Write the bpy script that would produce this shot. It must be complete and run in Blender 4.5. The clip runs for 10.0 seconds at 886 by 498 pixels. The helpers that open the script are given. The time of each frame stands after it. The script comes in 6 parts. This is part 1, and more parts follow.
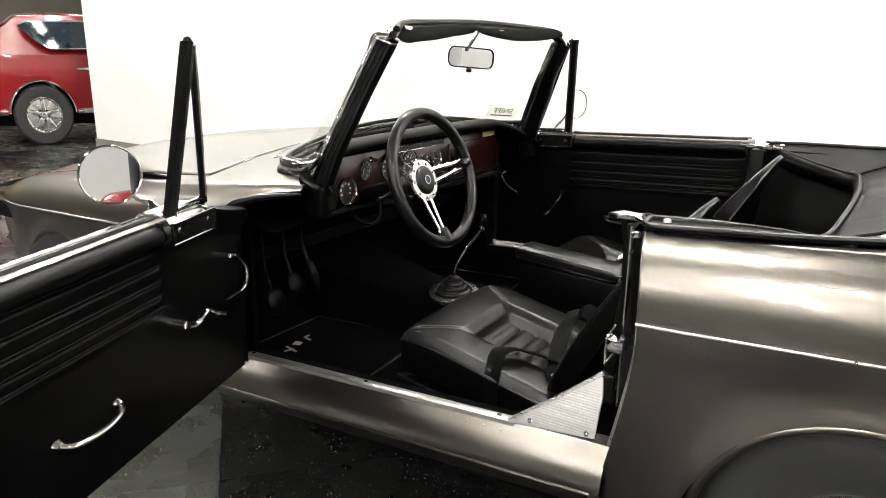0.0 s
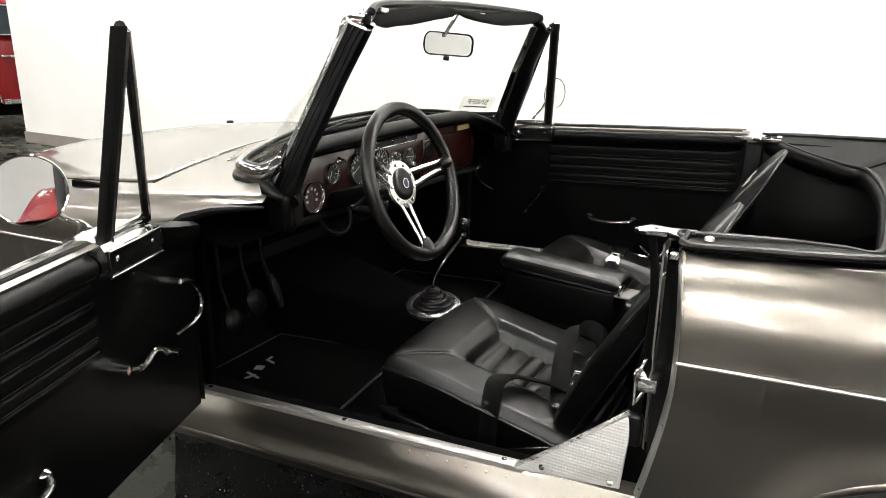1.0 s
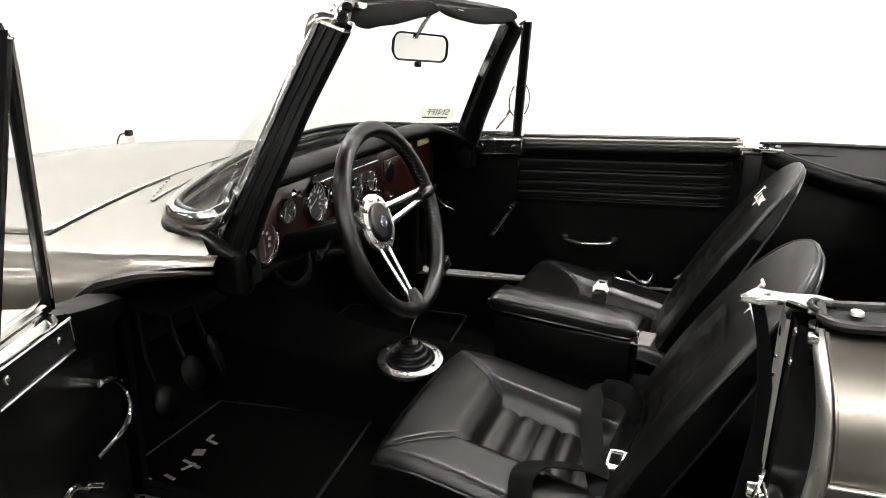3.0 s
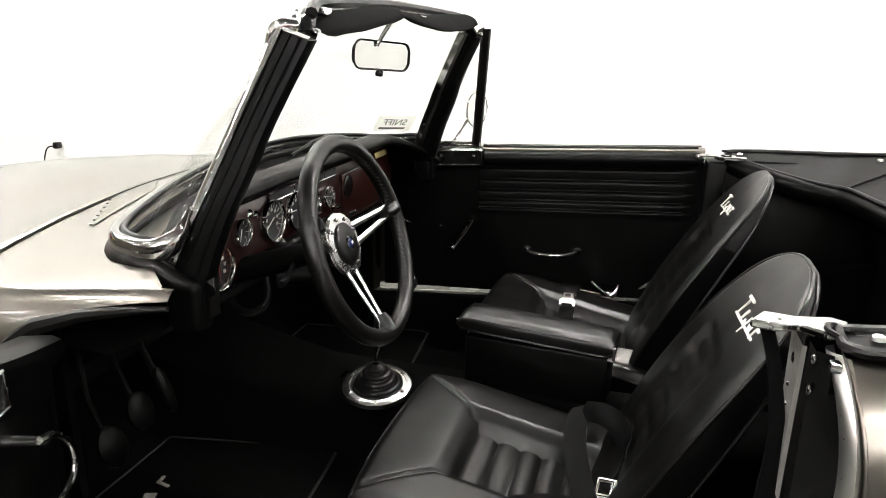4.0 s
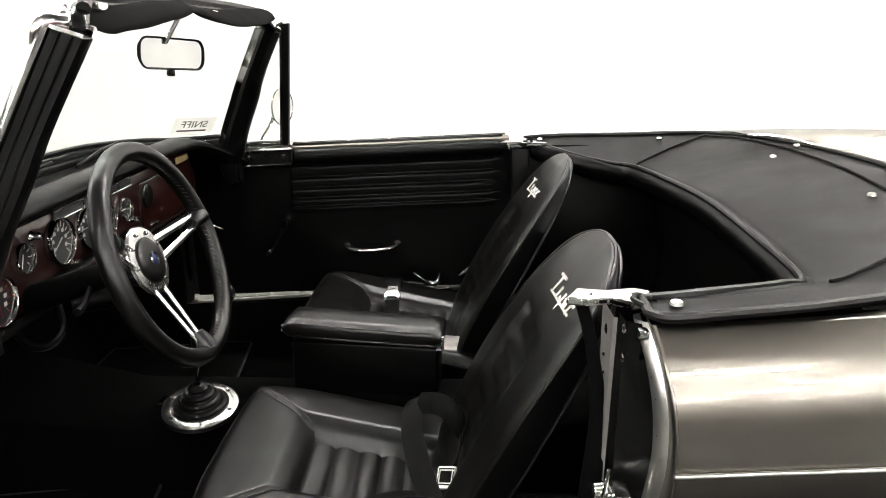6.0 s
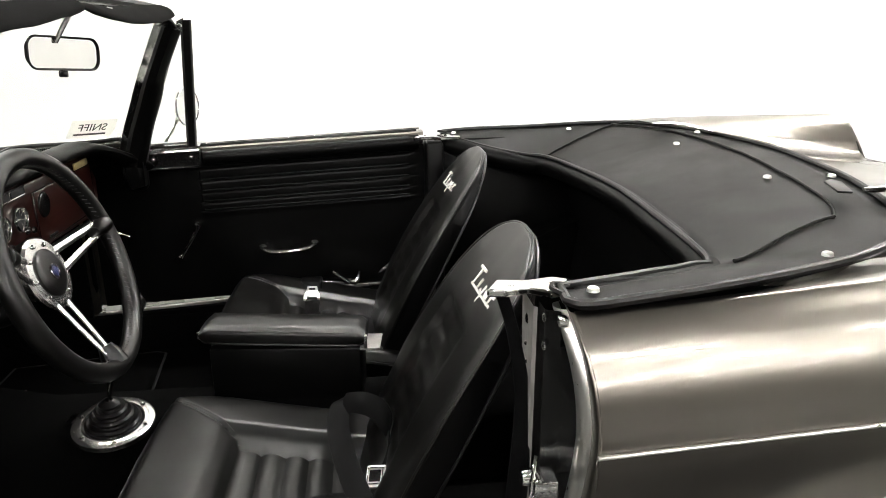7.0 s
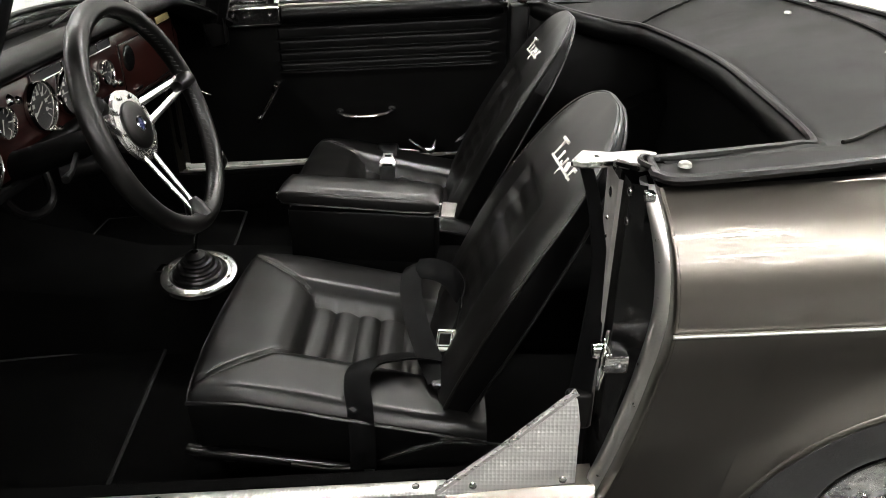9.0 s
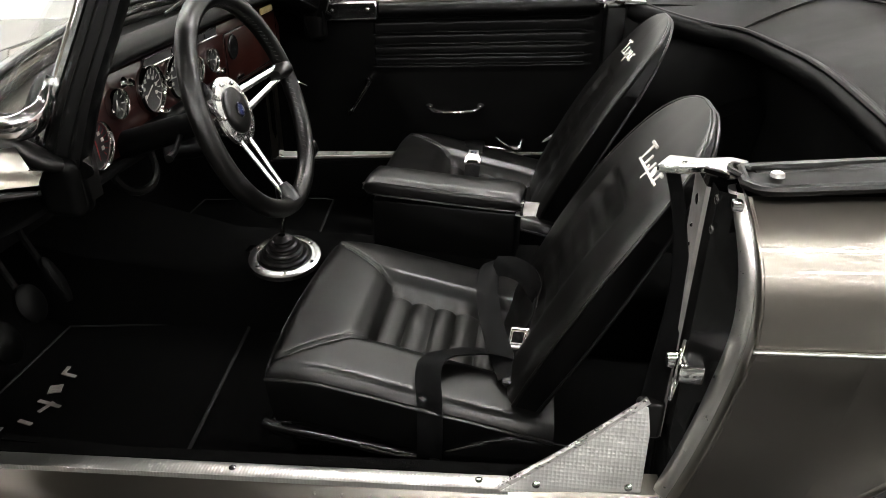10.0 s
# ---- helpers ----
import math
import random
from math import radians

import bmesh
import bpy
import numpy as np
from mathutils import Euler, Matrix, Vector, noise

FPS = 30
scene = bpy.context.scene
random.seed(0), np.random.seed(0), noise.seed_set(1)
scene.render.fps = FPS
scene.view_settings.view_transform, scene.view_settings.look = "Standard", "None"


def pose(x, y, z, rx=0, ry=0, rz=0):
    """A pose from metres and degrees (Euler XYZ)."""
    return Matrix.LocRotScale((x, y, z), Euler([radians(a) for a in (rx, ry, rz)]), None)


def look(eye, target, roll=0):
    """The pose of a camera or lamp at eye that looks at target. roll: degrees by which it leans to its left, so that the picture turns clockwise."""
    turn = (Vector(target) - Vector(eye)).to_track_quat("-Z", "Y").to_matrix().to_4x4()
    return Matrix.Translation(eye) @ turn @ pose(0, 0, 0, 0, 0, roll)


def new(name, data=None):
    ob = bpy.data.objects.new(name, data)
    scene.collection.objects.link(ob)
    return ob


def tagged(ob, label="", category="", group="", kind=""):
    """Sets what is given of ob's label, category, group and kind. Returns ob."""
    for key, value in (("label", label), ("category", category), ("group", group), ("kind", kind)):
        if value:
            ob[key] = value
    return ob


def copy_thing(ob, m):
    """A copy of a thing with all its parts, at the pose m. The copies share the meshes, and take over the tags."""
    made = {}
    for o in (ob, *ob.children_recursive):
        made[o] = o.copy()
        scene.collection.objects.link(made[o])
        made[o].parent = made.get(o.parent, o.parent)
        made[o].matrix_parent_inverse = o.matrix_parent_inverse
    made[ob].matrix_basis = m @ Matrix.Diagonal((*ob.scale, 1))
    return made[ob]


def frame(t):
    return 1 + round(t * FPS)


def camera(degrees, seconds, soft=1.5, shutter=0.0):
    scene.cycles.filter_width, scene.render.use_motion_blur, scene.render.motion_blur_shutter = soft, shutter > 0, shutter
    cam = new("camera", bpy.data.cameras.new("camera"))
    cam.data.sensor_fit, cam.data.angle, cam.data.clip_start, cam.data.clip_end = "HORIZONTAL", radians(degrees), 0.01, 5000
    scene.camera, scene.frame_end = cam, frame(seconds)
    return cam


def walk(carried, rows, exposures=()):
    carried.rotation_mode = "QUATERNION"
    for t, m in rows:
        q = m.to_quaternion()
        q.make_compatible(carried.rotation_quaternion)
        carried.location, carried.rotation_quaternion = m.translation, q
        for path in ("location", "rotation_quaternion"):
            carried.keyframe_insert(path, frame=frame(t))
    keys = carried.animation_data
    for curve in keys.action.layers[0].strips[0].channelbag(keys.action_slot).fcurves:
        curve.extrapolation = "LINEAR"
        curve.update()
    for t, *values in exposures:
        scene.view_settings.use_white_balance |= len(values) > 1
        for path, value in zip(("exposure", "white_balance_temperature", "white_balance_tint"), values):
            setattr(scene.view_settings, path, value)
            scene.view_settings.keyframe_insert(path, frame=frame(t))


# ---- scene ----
cam = camera(63.7, 10.0, soft=0.8)
PATH = [
    (0, (1.133, -2.054, 1.212), (0.104, -0.433, 0.653), 1.1),
    (0.5, (1.021, -1.965, 1.213), (0.051, -0.312, 0.643), 1.0),
    (1, (0.929, -1.887, 1.211), (0.026, -0.205, 0.616), 1.0),
    (1.5, (0.839, -1.818, 1.211), (-0.002, -0.108, 0.603), 1.0),
    (2, (0.747, -1.747, 1.211), (-0.031, -0.007, 0.604), 1.0),
    (2.5, (0.667, -1.684, 1.212), (-0.051, 0.079, 0.601), 1.0),
    (3.8, (0.521, -1.569, 1.216), (-0.038, 0.263, 0.639), 0.8),
    (4, (0.511, -1.56, 1.214), (-0.006, 0.283, 0.634), 0.9),
    (4.5, (0.499, -1.545, 1.213), (0.083, 0.322, 0.627), 0.7),
    (5, (0.498, -1.54, 1.214), (0.205, 0.349, 0.625), 0.4),
    (5.5, (0.503, -1.537, 1.215), (0.354, 0.367, 0.624), 0.3),
    (6, (0.506, -1.535, 1.215), (0.485, 0.376, 0.623), 0.1),
    (7.3, (0.506, -1.527, 1.215), (0.731, 0.361, 0.594), -0.5),
    (7.5, (0.505, -1.525, 1.213), (0.725, 0.352, 0.559), -0.3),
    (8, (0.504, -1.521, 1.207), (0.688, 0.319, 0.446), -0.2),
    (8.5, (0.501, -1.515, 1.2), (0.604, 0.28, 0.324), -0.1),
    (9, (0.497, -1.513, 1.197), (0.495, 0.259, 0.27), 0.0),
    (9.5, (0.494, -1.515, 1.197), (0.38, 0.251, 0.264), 0.1),
    (10, (0.501, -1.524, 1.197), (0.274, 0.232, 0.266), 0.3),
]
walk(cam, [(t, look(eye, target, roll)) for t, eye, target, roll in PATH])

# ---- world, lamps, exposure ----
world = bpy.data.worlds.new("World")
scene.world = world
world.use_nodes = True
world.node_tree.nodes["Background"].inputs[0].default_value = (0.9, 0.95, 1.0, 1)
world.node_tree.nodes["Background"].inputs[1].default_value = 0.02
scene.view_settings.exposure = 0.0


# ---- materials ----
def mat(name, color, rough=0.5, metal=0.0, spec=0.5, coat=0.0, coat_rough=0.05, var=0.0, var_scale=8.0,
        bump=0.0, bump_scale=200.0, rough_var=0.0, trans=0.0, ior=1.45, emit=0.0, stretch=(1, 1, 1)):
    m = bpy.data.materials.new(name)
    m.use_nodes = True
    nt = m.node_tree
    b = nt.nodes["Principled BSDF"]
    b.inputs["Base Color"].default_value = (*color, 1)
    b.inputs["Roughness"].default_value = rough
    b.inputs["Metallic"].default_value = metal
    b.inputs["Specular IOR Level"].default_value = spec
    b.inputs["Coat Weight"].default_value = coat
    b.inputs["Coat Roughness"].default_value = coat_rough
    b.inputs["Transmission Weight"].default_value = trans
    b.inputs["IOR"].default_value = ior
    if emit:
        b.inputs["Emission Color"].default_value = (*color, 1)
        b.inputs["Emission Strength"].default_value = emit
    if var or bump or rough_var:
        tc = nt.nodes.new("ShaderNodeTexCoord")
        mp = nt.nodes.new("ShaderNodeMapping")
        mp.inputs["Scale"].default_value = stretch
        nt.links.new(tc.outputs["Object"], mp.inputs[0])
    if var or rough_var:
        n1 = nt.nodes.new("ShaderNodeTexNoise")
        n1.inputs["Scale"].default_value = var_scale
        n1.inputs["Detail"].default_value = 6
        nt.links.new(mp.outputs[0], n1.inputs["Vector"])
    if var:
        ramp = nt.nodes.new("ShaderNodeMapRange")
        ramp.inputs[1].default_value, ramp.inputs[2].default_value = 0.3, 0.7
        ramp.inputs[3].default_value, ramp.inputs[4].default_value = 1 - var, 1 + var
        nt.links.new(n1.outputs["Fac"], ramp.inputs[0])
        mx = nt.nodes.new("ShaderNodeMix")
        mx.data_type, mx.blend_type = "RGBA", "MULTIPLY"
        mx.inputs[0].default_value = 1
        mx.inputs[6].default_value = (*color, 1)
        nt.links.new(ramp.outputs[0], mx.inputs[7])
        nt.links.new(mx.outputs[2], b.inputs["Base Color"])
    if rough_var:
        rr = nt.nodes.new("ShaderNodeMapRange")
        rr.inputs[1].default_value, rr.inputs[2].default_value = 0.3, 0.7
        rr.inputs[3].default_value, rr.inputs[4].default_value = max(0.02, rough - rough_var), rough + rough_var
        nt.links.new(n1.outputs["Fac"], rr.inputs[0])
        nt.links.new(rr.outputs[0], b.inputs["Roughness"])
    if bump:
        n2 = nt.nodes.new("ShaderNodeTexNoise")
        n2.inputs["Scale"].default_value = bump_scale
        n2.inputs["Detail"].default_value = 4
        nt.links.new(mp.outputs[0], n2.inputs["Vector"])
        bp = nt.nodes.new("ShaderNodeBump")
        bp.inputs["Strength"].default_value = bump
        bp.inputs["Distance"].default_value = 0.002
        nt.links.new(n2.outputs["Fac"], bp.inputs["Height"])
        nt.links.new(bp.outputs[0], b.inputs["Normal"])
    return m


PAINT = mat("bronze_grey_paint", (0.200, 0.184, 0.160), rough=0.29, metal=1.0, coat=0.8, coat_rough=0.03, var=0.03, var_scale=900)
LEATHER = mat("black_leather", (0.0014, 0.0013, 0.0012), rough=0.305, spec=0.36, var=0.2, var_scale=12, bump=0.07, bump_scale=420, rough_var=0.015)
VINYL = mat("black_vinyl", (0.0011, 0.0011, 0.0011), rough=0.36, spec=0.09, var=0.2, var_scale=10, bump=0.08, bump_scale=500, rough_var=0.05)
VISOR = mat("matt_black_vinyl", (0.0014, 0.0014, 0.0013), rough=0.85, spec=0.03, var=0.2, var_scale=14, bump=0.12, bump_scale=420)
STITCH = mat("grey_black_thread", (0.03, 0.03, 0.028), rough=0.6, bump=0.4, bump_scale=900)
BINDING = mat("black_cloth_binding", (0.005, 0.005, 0.005), rough=0.6, bump=0.3, bump_scale=900)
CARPET = mat("black_carpet", (0.0010, 0.0010, 0.0010), rough=0.97, spec=0.04, var=0.4, var_scale=60, bump=0.9, bump_scale=700)
RUBBER = mat("black_rubber", (0.0025, 0.0024, 0.0023), rough=0.32, spec=0.24, var=0.15, var_scale=20, bump=0.08, bump_scale=150)
BLACKMETAL = mat("black_enamel", (0.003, 0.003, 0.003), rough=0.22, spec=0.4, var=0.1, var_scale=15)
# Underseal beneath the car; elsewhere it paints the shade of gaps and slots.
UNDER = mat("underseal_and_shade_black", (0.0025, 0.0025, 0.0025), rough=0.9, spec=0.1, var=0.3, var_scale=20, bump=0.4, bump_scale=120)
CHROME = mat("chrome", (0.84, 0.83, 0.81), rough=0.09, metal=1.0, rough_var=0.03, var_scale=30)
# Plain chrome; the dark reflections are put into its base colour.
DARKCHROME = mat("darkened_chrome", (0.40, 0.40, 0.39), rough=0.07, metal=1.0, rough_var=0.03, var_scale=30)
ALU = mat("satin_aluminium", (0.62, 0.61, 0.59), rough=0.30, metal=1.0, var=0.08, var_scale=30, rough_var=0.06, stretch=(1, 12, 12))
GREYMETAL = mat("grey_painted_steel", (0.22, 0.21, 0.20), rough=0.45, metal=0.5, var=0.25, var_scale=25, bump=0.2, bump_scale=90)
SNAPMETAL = mat("brushed_nickel", (0.80, 0.79, 0.76), rough=0.32, metal=1.0, rough_var=0.05, var_scale=60)
GLASS = mat("clear_glass", (0.97, 0.98, 0.97), rough=0.0, trans=1.0, ior=1.45)
GAUGEGLASS = mat("gauge_glass", (1, 1, 1), rough=0.02, trans=1.0, ior=1.3)
for _g, _edge in ((GLASS, 0.14), (GAUGEGLASS, 0.25)):
    _nt = _g.node_tree
    _lw = _nt.nodes.new("ShaderNodeLayerWeight")
    _pw = _nt.nodes.new("ShaderNodeMath")
    _pw.operation = "POWER"
    _pw.inputs[1].default_value = 4.0
    _ma = _nt.nodes.new("ShaderNodeMath")
    _ma.operation = "MULTIPLY_ADD"
    _ma.inputs[1].default_value, _ma.inputs[2].default_value = _edge, 0.02
    _tr, _gl, _mx = _nt.nodes.new("ShaderNodeBsdfTransparent"), _nt.nodes.new("ShaderNodeBsdfGlossy"), _nt.nodes.new("ShaderNodeMixShader")
    _tr.inputs[0].default_value = (0.985, 0.99, 0.985, 1)
    _gl.inputs["Roughness"].default_value = 0.0
    _nt.links.new(_lw.outputs["Facing"], _pw.inputs[0])
    _nt.links.new(_pw.outputs[0], _ma.inputs[0])
    _nt.links.new(_ma.outputs[0], _mx.inputs[0])
    _nt.links.new(_tr.outputs[0], _mx.inputs[1])
    _nt.links.new(_gl.outputs[0], _mx.inputs[2])
    _nt.links.new(_mx.outputs[0], _nt.nodes["Material Output"].inputs[0])
MIRROR = mat("mirror_silver", (0.86, 0.87, 0.86), rough=0.01, metal=1.0)
WOOD = mat("dark_red_wood_veneer", (0.013, 0.0028, 0.002), rough=0.28, coat=0.8, coat_rough=0.06, var=0.5, var_scale=14, stretch=(3, 1, 14))
DIAL = mat("black_dial", (0.012, 0.012, 0.013), rough=0.5, var=0.1, var_scale=50)
DIALMARK = mat("dial_marking", (0.40, 0.39, 0.36), rough=0.6, var=0.05, var_scale=80)
DIALRED = mat("dial_red", (0.16, 0.010, 0.010), rough=0.6, var=0.05, var_scale=80)
REDMARK = mat("red_marking", (0.5, 0.03, 0.03), rough=0.6, var=0.05, var_scale=80)
BLUE = mat("blue_enamel", (0.008, 0.014, 0.06), rough=0.25, var=0.1, var_scale=60)
GOLD = mat("brass_plate", (0.45, 0.36, 0.18), rough=0.35, metal=0.6, var=0.15, var_scale=40)
COVER = mat("black_hood_cover_vinyl", (0.0036, 0.0036, 0.0033), rough=0.46, spec=0.11, var=0.18, var_scale=7, bump=0.15, bump_scale=650, rough_var=0.08)
BELT = mat("black_webbing", (0.0007, 0.0007, 0.0008), rough=0.5, spec=0.05, var=0.2, var_scale=30, bump=0.6, bump_scale=600, stretch=(1, 1, 4))
TYRE = mat("tyre_rubber", (0.013, 0.013, 0.013), rough=0.7, var=0.2, var_scale=25, bump=0.3, bump_scale=200)
THREAD = mat("silver_embroidery", (0.62, 0.60, 0.57), rough=0.55, var=0.12, var_scale=300, bump=0.5, bump_scale=900)
# A darker tone of the embroidery, for the floor mats.
MATTHREAD = mat("darker_embroidery", (0.20, 0.185, 0.17), rough=0.7, var=0.2, var_scale=250, bump=0.5, bump_scale=900)
STICKER = mat("white_sticker", (0.78, 0.78, 0.76), rough=0.5, var=0.03, var_scale=40)
_t = STICKER.node_tree.nodes.new("ShaderNodeBsdfTranslucent")
_t.inputs[0].default_value = (0.85, 0.85, 0.82, 1)
_m = STICKER.node_tree.nodes.new("ShaderNodeMixShader")
_m.inputs[0].default_value = 0.85
STICKER.node_tree.links.new(STICKER.node_tree.nodes["Principled BSDF"].outputs[0], _m.inputs[1])
STICKER.node_tree.links.new(_t.outputs[0], _m.inputs[2])
STICKER.node_tree.links.new(_m.outputs[0], STICKER.node_tree.nodes["Material Output"].inputs[0])
INK = mat("dark_grey_ink", (0.05, 0.05, 0.05), rough=0.6, var=0.05, var_scale=40)
WALL = mat("white_wall_paint", (0.68, 0.676, 0.657), rough=0.75, spec=0.3, var=0.02, var_scale=1.5, bump=0.12, bump_scale=140)
CEIL = mat("dark_ceiling_paint", (0.045, 0.044, 0.042), rough=0.85, var=0.04, var_scale=2, bump=0.1, bump_scale=100)
SKIRT = mat("taupe_rubber_skirting", (0.20, 0.185, 0.165), rough=0.55, var=0.08, var_scale=8)
PLASTIC = mat("white_plastic", (0.80, 0.80, 0.77), rough=0.35, var=0.02, var_scale=30)
RED = mat("red_car_paint", (0.17, 0.003, 0.005), rough=0.25, coat=1.0, coat_rough=0.03, var=0.04, var_scale=4)
DARKGLASS = mat("tinted_car_glass", (0.012, 0.02, 0.025), rough=0.03, spec=0.8, var=0.1, var_scale=3)
LAMP = mat("lamp_diffuser", (1.0, 0.972, 0.925), rough=0.5, emit=315.0)
DIMLAMP = mat("dim_lamp_diffuser", (1.0, 0.972, 0.925), rough=0.5, emit=80.0)
DARKWALL = mat("unseen_charcoal_wall", (0.03, 0.028, 0.026), rough=0.8, var=0.08, var_scale=2, bump=0.1, bump_scale=90)
GREYWALL = mat("grey_wall_paint", (0.42, 0.42, 0.41), rough=0.75, spec=0.3, var=0.03, var_scale=1.5, bump=0.1, bump_scale=120)
YELLOW = mat("yellow_panel", (0.55, 0.36, 0.02), rough=0.5, var=0.06, var_scale=5)
PALEBLUE = mat("pale_window_glass", (0.35, 0.45, 0.5), rough=0.15, var=0.1, var_scale=2)
BEIGE = mat("beige_wall_paint", (0.13, 0.115, 0.095), rough=0.8, var=0.05, var_scale=2, bump=0.1, bump_scale=80)


def tile_material(name, base, chip, fleck_scale, cut):
    """Vinyl tile with short mottled flecks and a waxed sheen."""
    m = mat(name, base, rough=0.28, spec=0.2, rough_var=0.08, var_scale=5)
    nt = m.node_tree
    b = nt.nodes["Principled BSDF"]
    tc = nt.nodes.new("ShaderNodeTexCoord")
    mp = nt.nodes.new("ShaderNodeMapping")
    mp.inputs["Scale"].default_value = (1, 2.6, 1)
    n = nt.nodes.new("ShaderNodeTexNoise")
    n.inputs["Scale"].default_value = fleck_scale
    n.inputs["Detail"].default_value = 2
    r = nt.nodes.new("ShaderNodeMapRange")
    r.inputs[1].default_value, r.inputs[2].default_value = cut, cut + 0.05
    big = nt.nodes.new("ShaderNodeTexNoise")
    big.inputs["Scale"].default_value = 3.0
    inf = nt.nodes.new("ShaderNodeObjectInfo")
    add = nt.nodes.new("ShaderNodeMath")
    add.operation = "MULTIPLY_ADD"
    add.inputs[1].default_value, add.inputs[2].default_value = 0.12, 0.0
    mx = nt.nodes.new("ShaderNodeMix")
    mx.data_type = "RGBA"
    mx.inputs[6].default_value, mx.inputs[7].default_value = (*base, 1), (*chip, 1)
    nt.links.new(tc.outputs["Object"], mp.inputs[0])
    nt.links.new(mp.outputs[0], n.inputs["Vector"])
    nt.links.new(tc.outputs["Object"], big.inputs["Vector"])
    nt.links.new(n.outputs["Fac"], r.inputs[0])
    nt.links.new(r.outputs[0], mx.inputs[0])
    m2 = nt.nodes.new("ShaderNodeMix")
    m2.data_type, m2.blend_type = "RGBA", "MULTIPLY"
    m2.inputs[0].default_value = 0.25
    nt.links.new(inf.outputs["Random"], add.inputs[0])
    nt.links.new(mx.outputs[2], m2.inputs[6])
    nt.links.new(big.outputs["Fac"], m2.inputs[7])
    nt.links.new(m2.outputs[2], b.inputs["Base Color"])
    return m


TILE_GREY = tile_material("grey_speckled_tile", (0.048, 0.050, 0.043), (0.018, 0.018, 0.015), 55, 0.60)
TILE_BLACK = tile_material("black_speckled_tile", (0.008, 0.008, 0.008), (0.34, 0.34, 0.33), 70, 0.665)


# ---- mesh helpers ----
def part(name, bm, material, parent=None, label="", smooth=True, m=None):
    me = bpy.data.meshes.new(name)
    bmesh.ops.recalc_face_normals(bm, faces=bm.faces)
    if smooth:
        for f in bm.faces:
            f.smooth = True
        for e in bm.edges:
            if len(e.link_faces) == 2 and e.calc_face_angle(0) > 0.7:
                e.smooth = False
    bm.to_mesh(me)
    bm.free()
    me.materials.append(material)
    ob = new(name, me)
    if parent:
        ob.parent = parent
    if m is not None:
        ob.matrix_basis = m
    if label:
        ob["label"] = label
    return ob


def thing(name, label, category, m=None, group="", kind=""):
    ob = new(name)
    if m is not None:
        ob.matrix_basis = m
    return tagged(ob, label, category, group, kind)


def box(lo, hi, bevel=0.0, seg=2, bm=None, m=None):
    bm = bm or bmesh.new()
    c = [(a + b) / 2 for a, b in zip(lo, hi)]
    s = [abs(b - a) for a, b in zip(lo, hi)]
    t = bmesh.new()
    bmesh.ops.create_cube(t, size=1.0, matrix=Matrix.Translation(c) @ Matrix.Diagonal((*s, 1)))
    if bevel:
        bmesh.ops.bevel(t, geom=list(t.edges), offset=bevel, segments=seg, profile=0.5, affect="EDGES")
    return join(bm, t, m)


def join(bm, t, m=None):
    if m is not None:
        t.transform(m)
    vs = [bm.verts.new(v.co) for v in t.verts]
    t.verts.index_update()
    for f in t.faces:
        bm.faces.new([vs[v.index] for v in f.verts])
    t.free()
    return bm


def loft(rows, close_u=False, close_v=False, cap=False, bm=None):
    """A sheet through rows of points. close_v: each row is a ring."""
    bm = bm or bmesh.new()
    g = [[bm.verts.new(p) for p in r] for r in rows]
    nu, nv = len(g), len(g[0])
    for i in range(nu if close_u else nu - 1):
        for j in range(nv if close_v else nv - 1):
            a, b = g[i], g[(i + 1) % nu]
            bm.faces.new((a[j], a[(j + 1) % nv], b[(j + 1) % nv], b[j]))
    if cap and close_v:
        bm.faces.new(g[0][::-1])
        bm.faces.new(g[-1])
    return bm


def spline(pts, n, closed=False):
    """n points along a smooth curve through pts."""
    p = [Vector(q) for q in pts]
    k = len(p)
    out = []
    spans = k if closed else k - 1
    for i in range(n):
        s = i / (n if closed else n - 1) * spans
        a = min(int(s), spans - 1)
        f = s - a
        if closed:
            p0, p1, p2, p3 = p[(a - 1) % k], p[a % k], p[(a + 1) % k], p[(a + 2) % k]
        else:
            p1, p2 = p[a], p[a + 1]
            p0 = p[a - 1] if a else p1 * 2 - p2
            p3 = p[a + 2] if a + 2 < k else p2 * 2 - p1
        out.append(0.5 * ((2 * p1) + (p2 - p0) * f + (2 * p0 - 5 * p1 + 4 * p2 - p3) * f * f + (3 * p1 - p0 - 3 * p2 + p3) * f ** 3))
    return out


def tube(pts, r, seg=10, closed=False, cap=True, bm=None, flat=1.0, up=(0, 0, 1)):
    """A round (or flattened) bar along pts. r: one radius or one each."""
    p = [Vector(q) for q in pts]
    n = len(p)
    rows = []
    ds = [(p[(i + 1) % n] - p[i - 1] if closed else p[min(i + 1, n - 1)] - p[max(i - 1, 0)]).normalized() for i in range(n)]
    steep = any(abs(d.dot(Vector(up))) > 0.9 for d in ds)
    s = None
    for i, q in enumerate(p):
        d = ds[i]
        u = Vector(up)
        if s is None or not steep:
            if abs(d.dot(u)) > 0.95:
                u = Vector((1, 0, 0)) if abs(d.x) < 0.8 else Vector((0, 1, 0))
            s = d.cross(u).normalized()
        else:
            s = (s - d * s.dot(d)).normalized()
        w = s.cross(d).normalized()
        rr = r[i] if isinstance(r, (list, tuple)) else r
        rows.append([q + rr * (math.cos(a) * s + flat * math.sin(a) * w) for a in (2 * math.pi * k / seg for k in range(seg))])
    return loft(rows, close_u=closed, close_v=True, cap=cap and not closed, bm=bm)


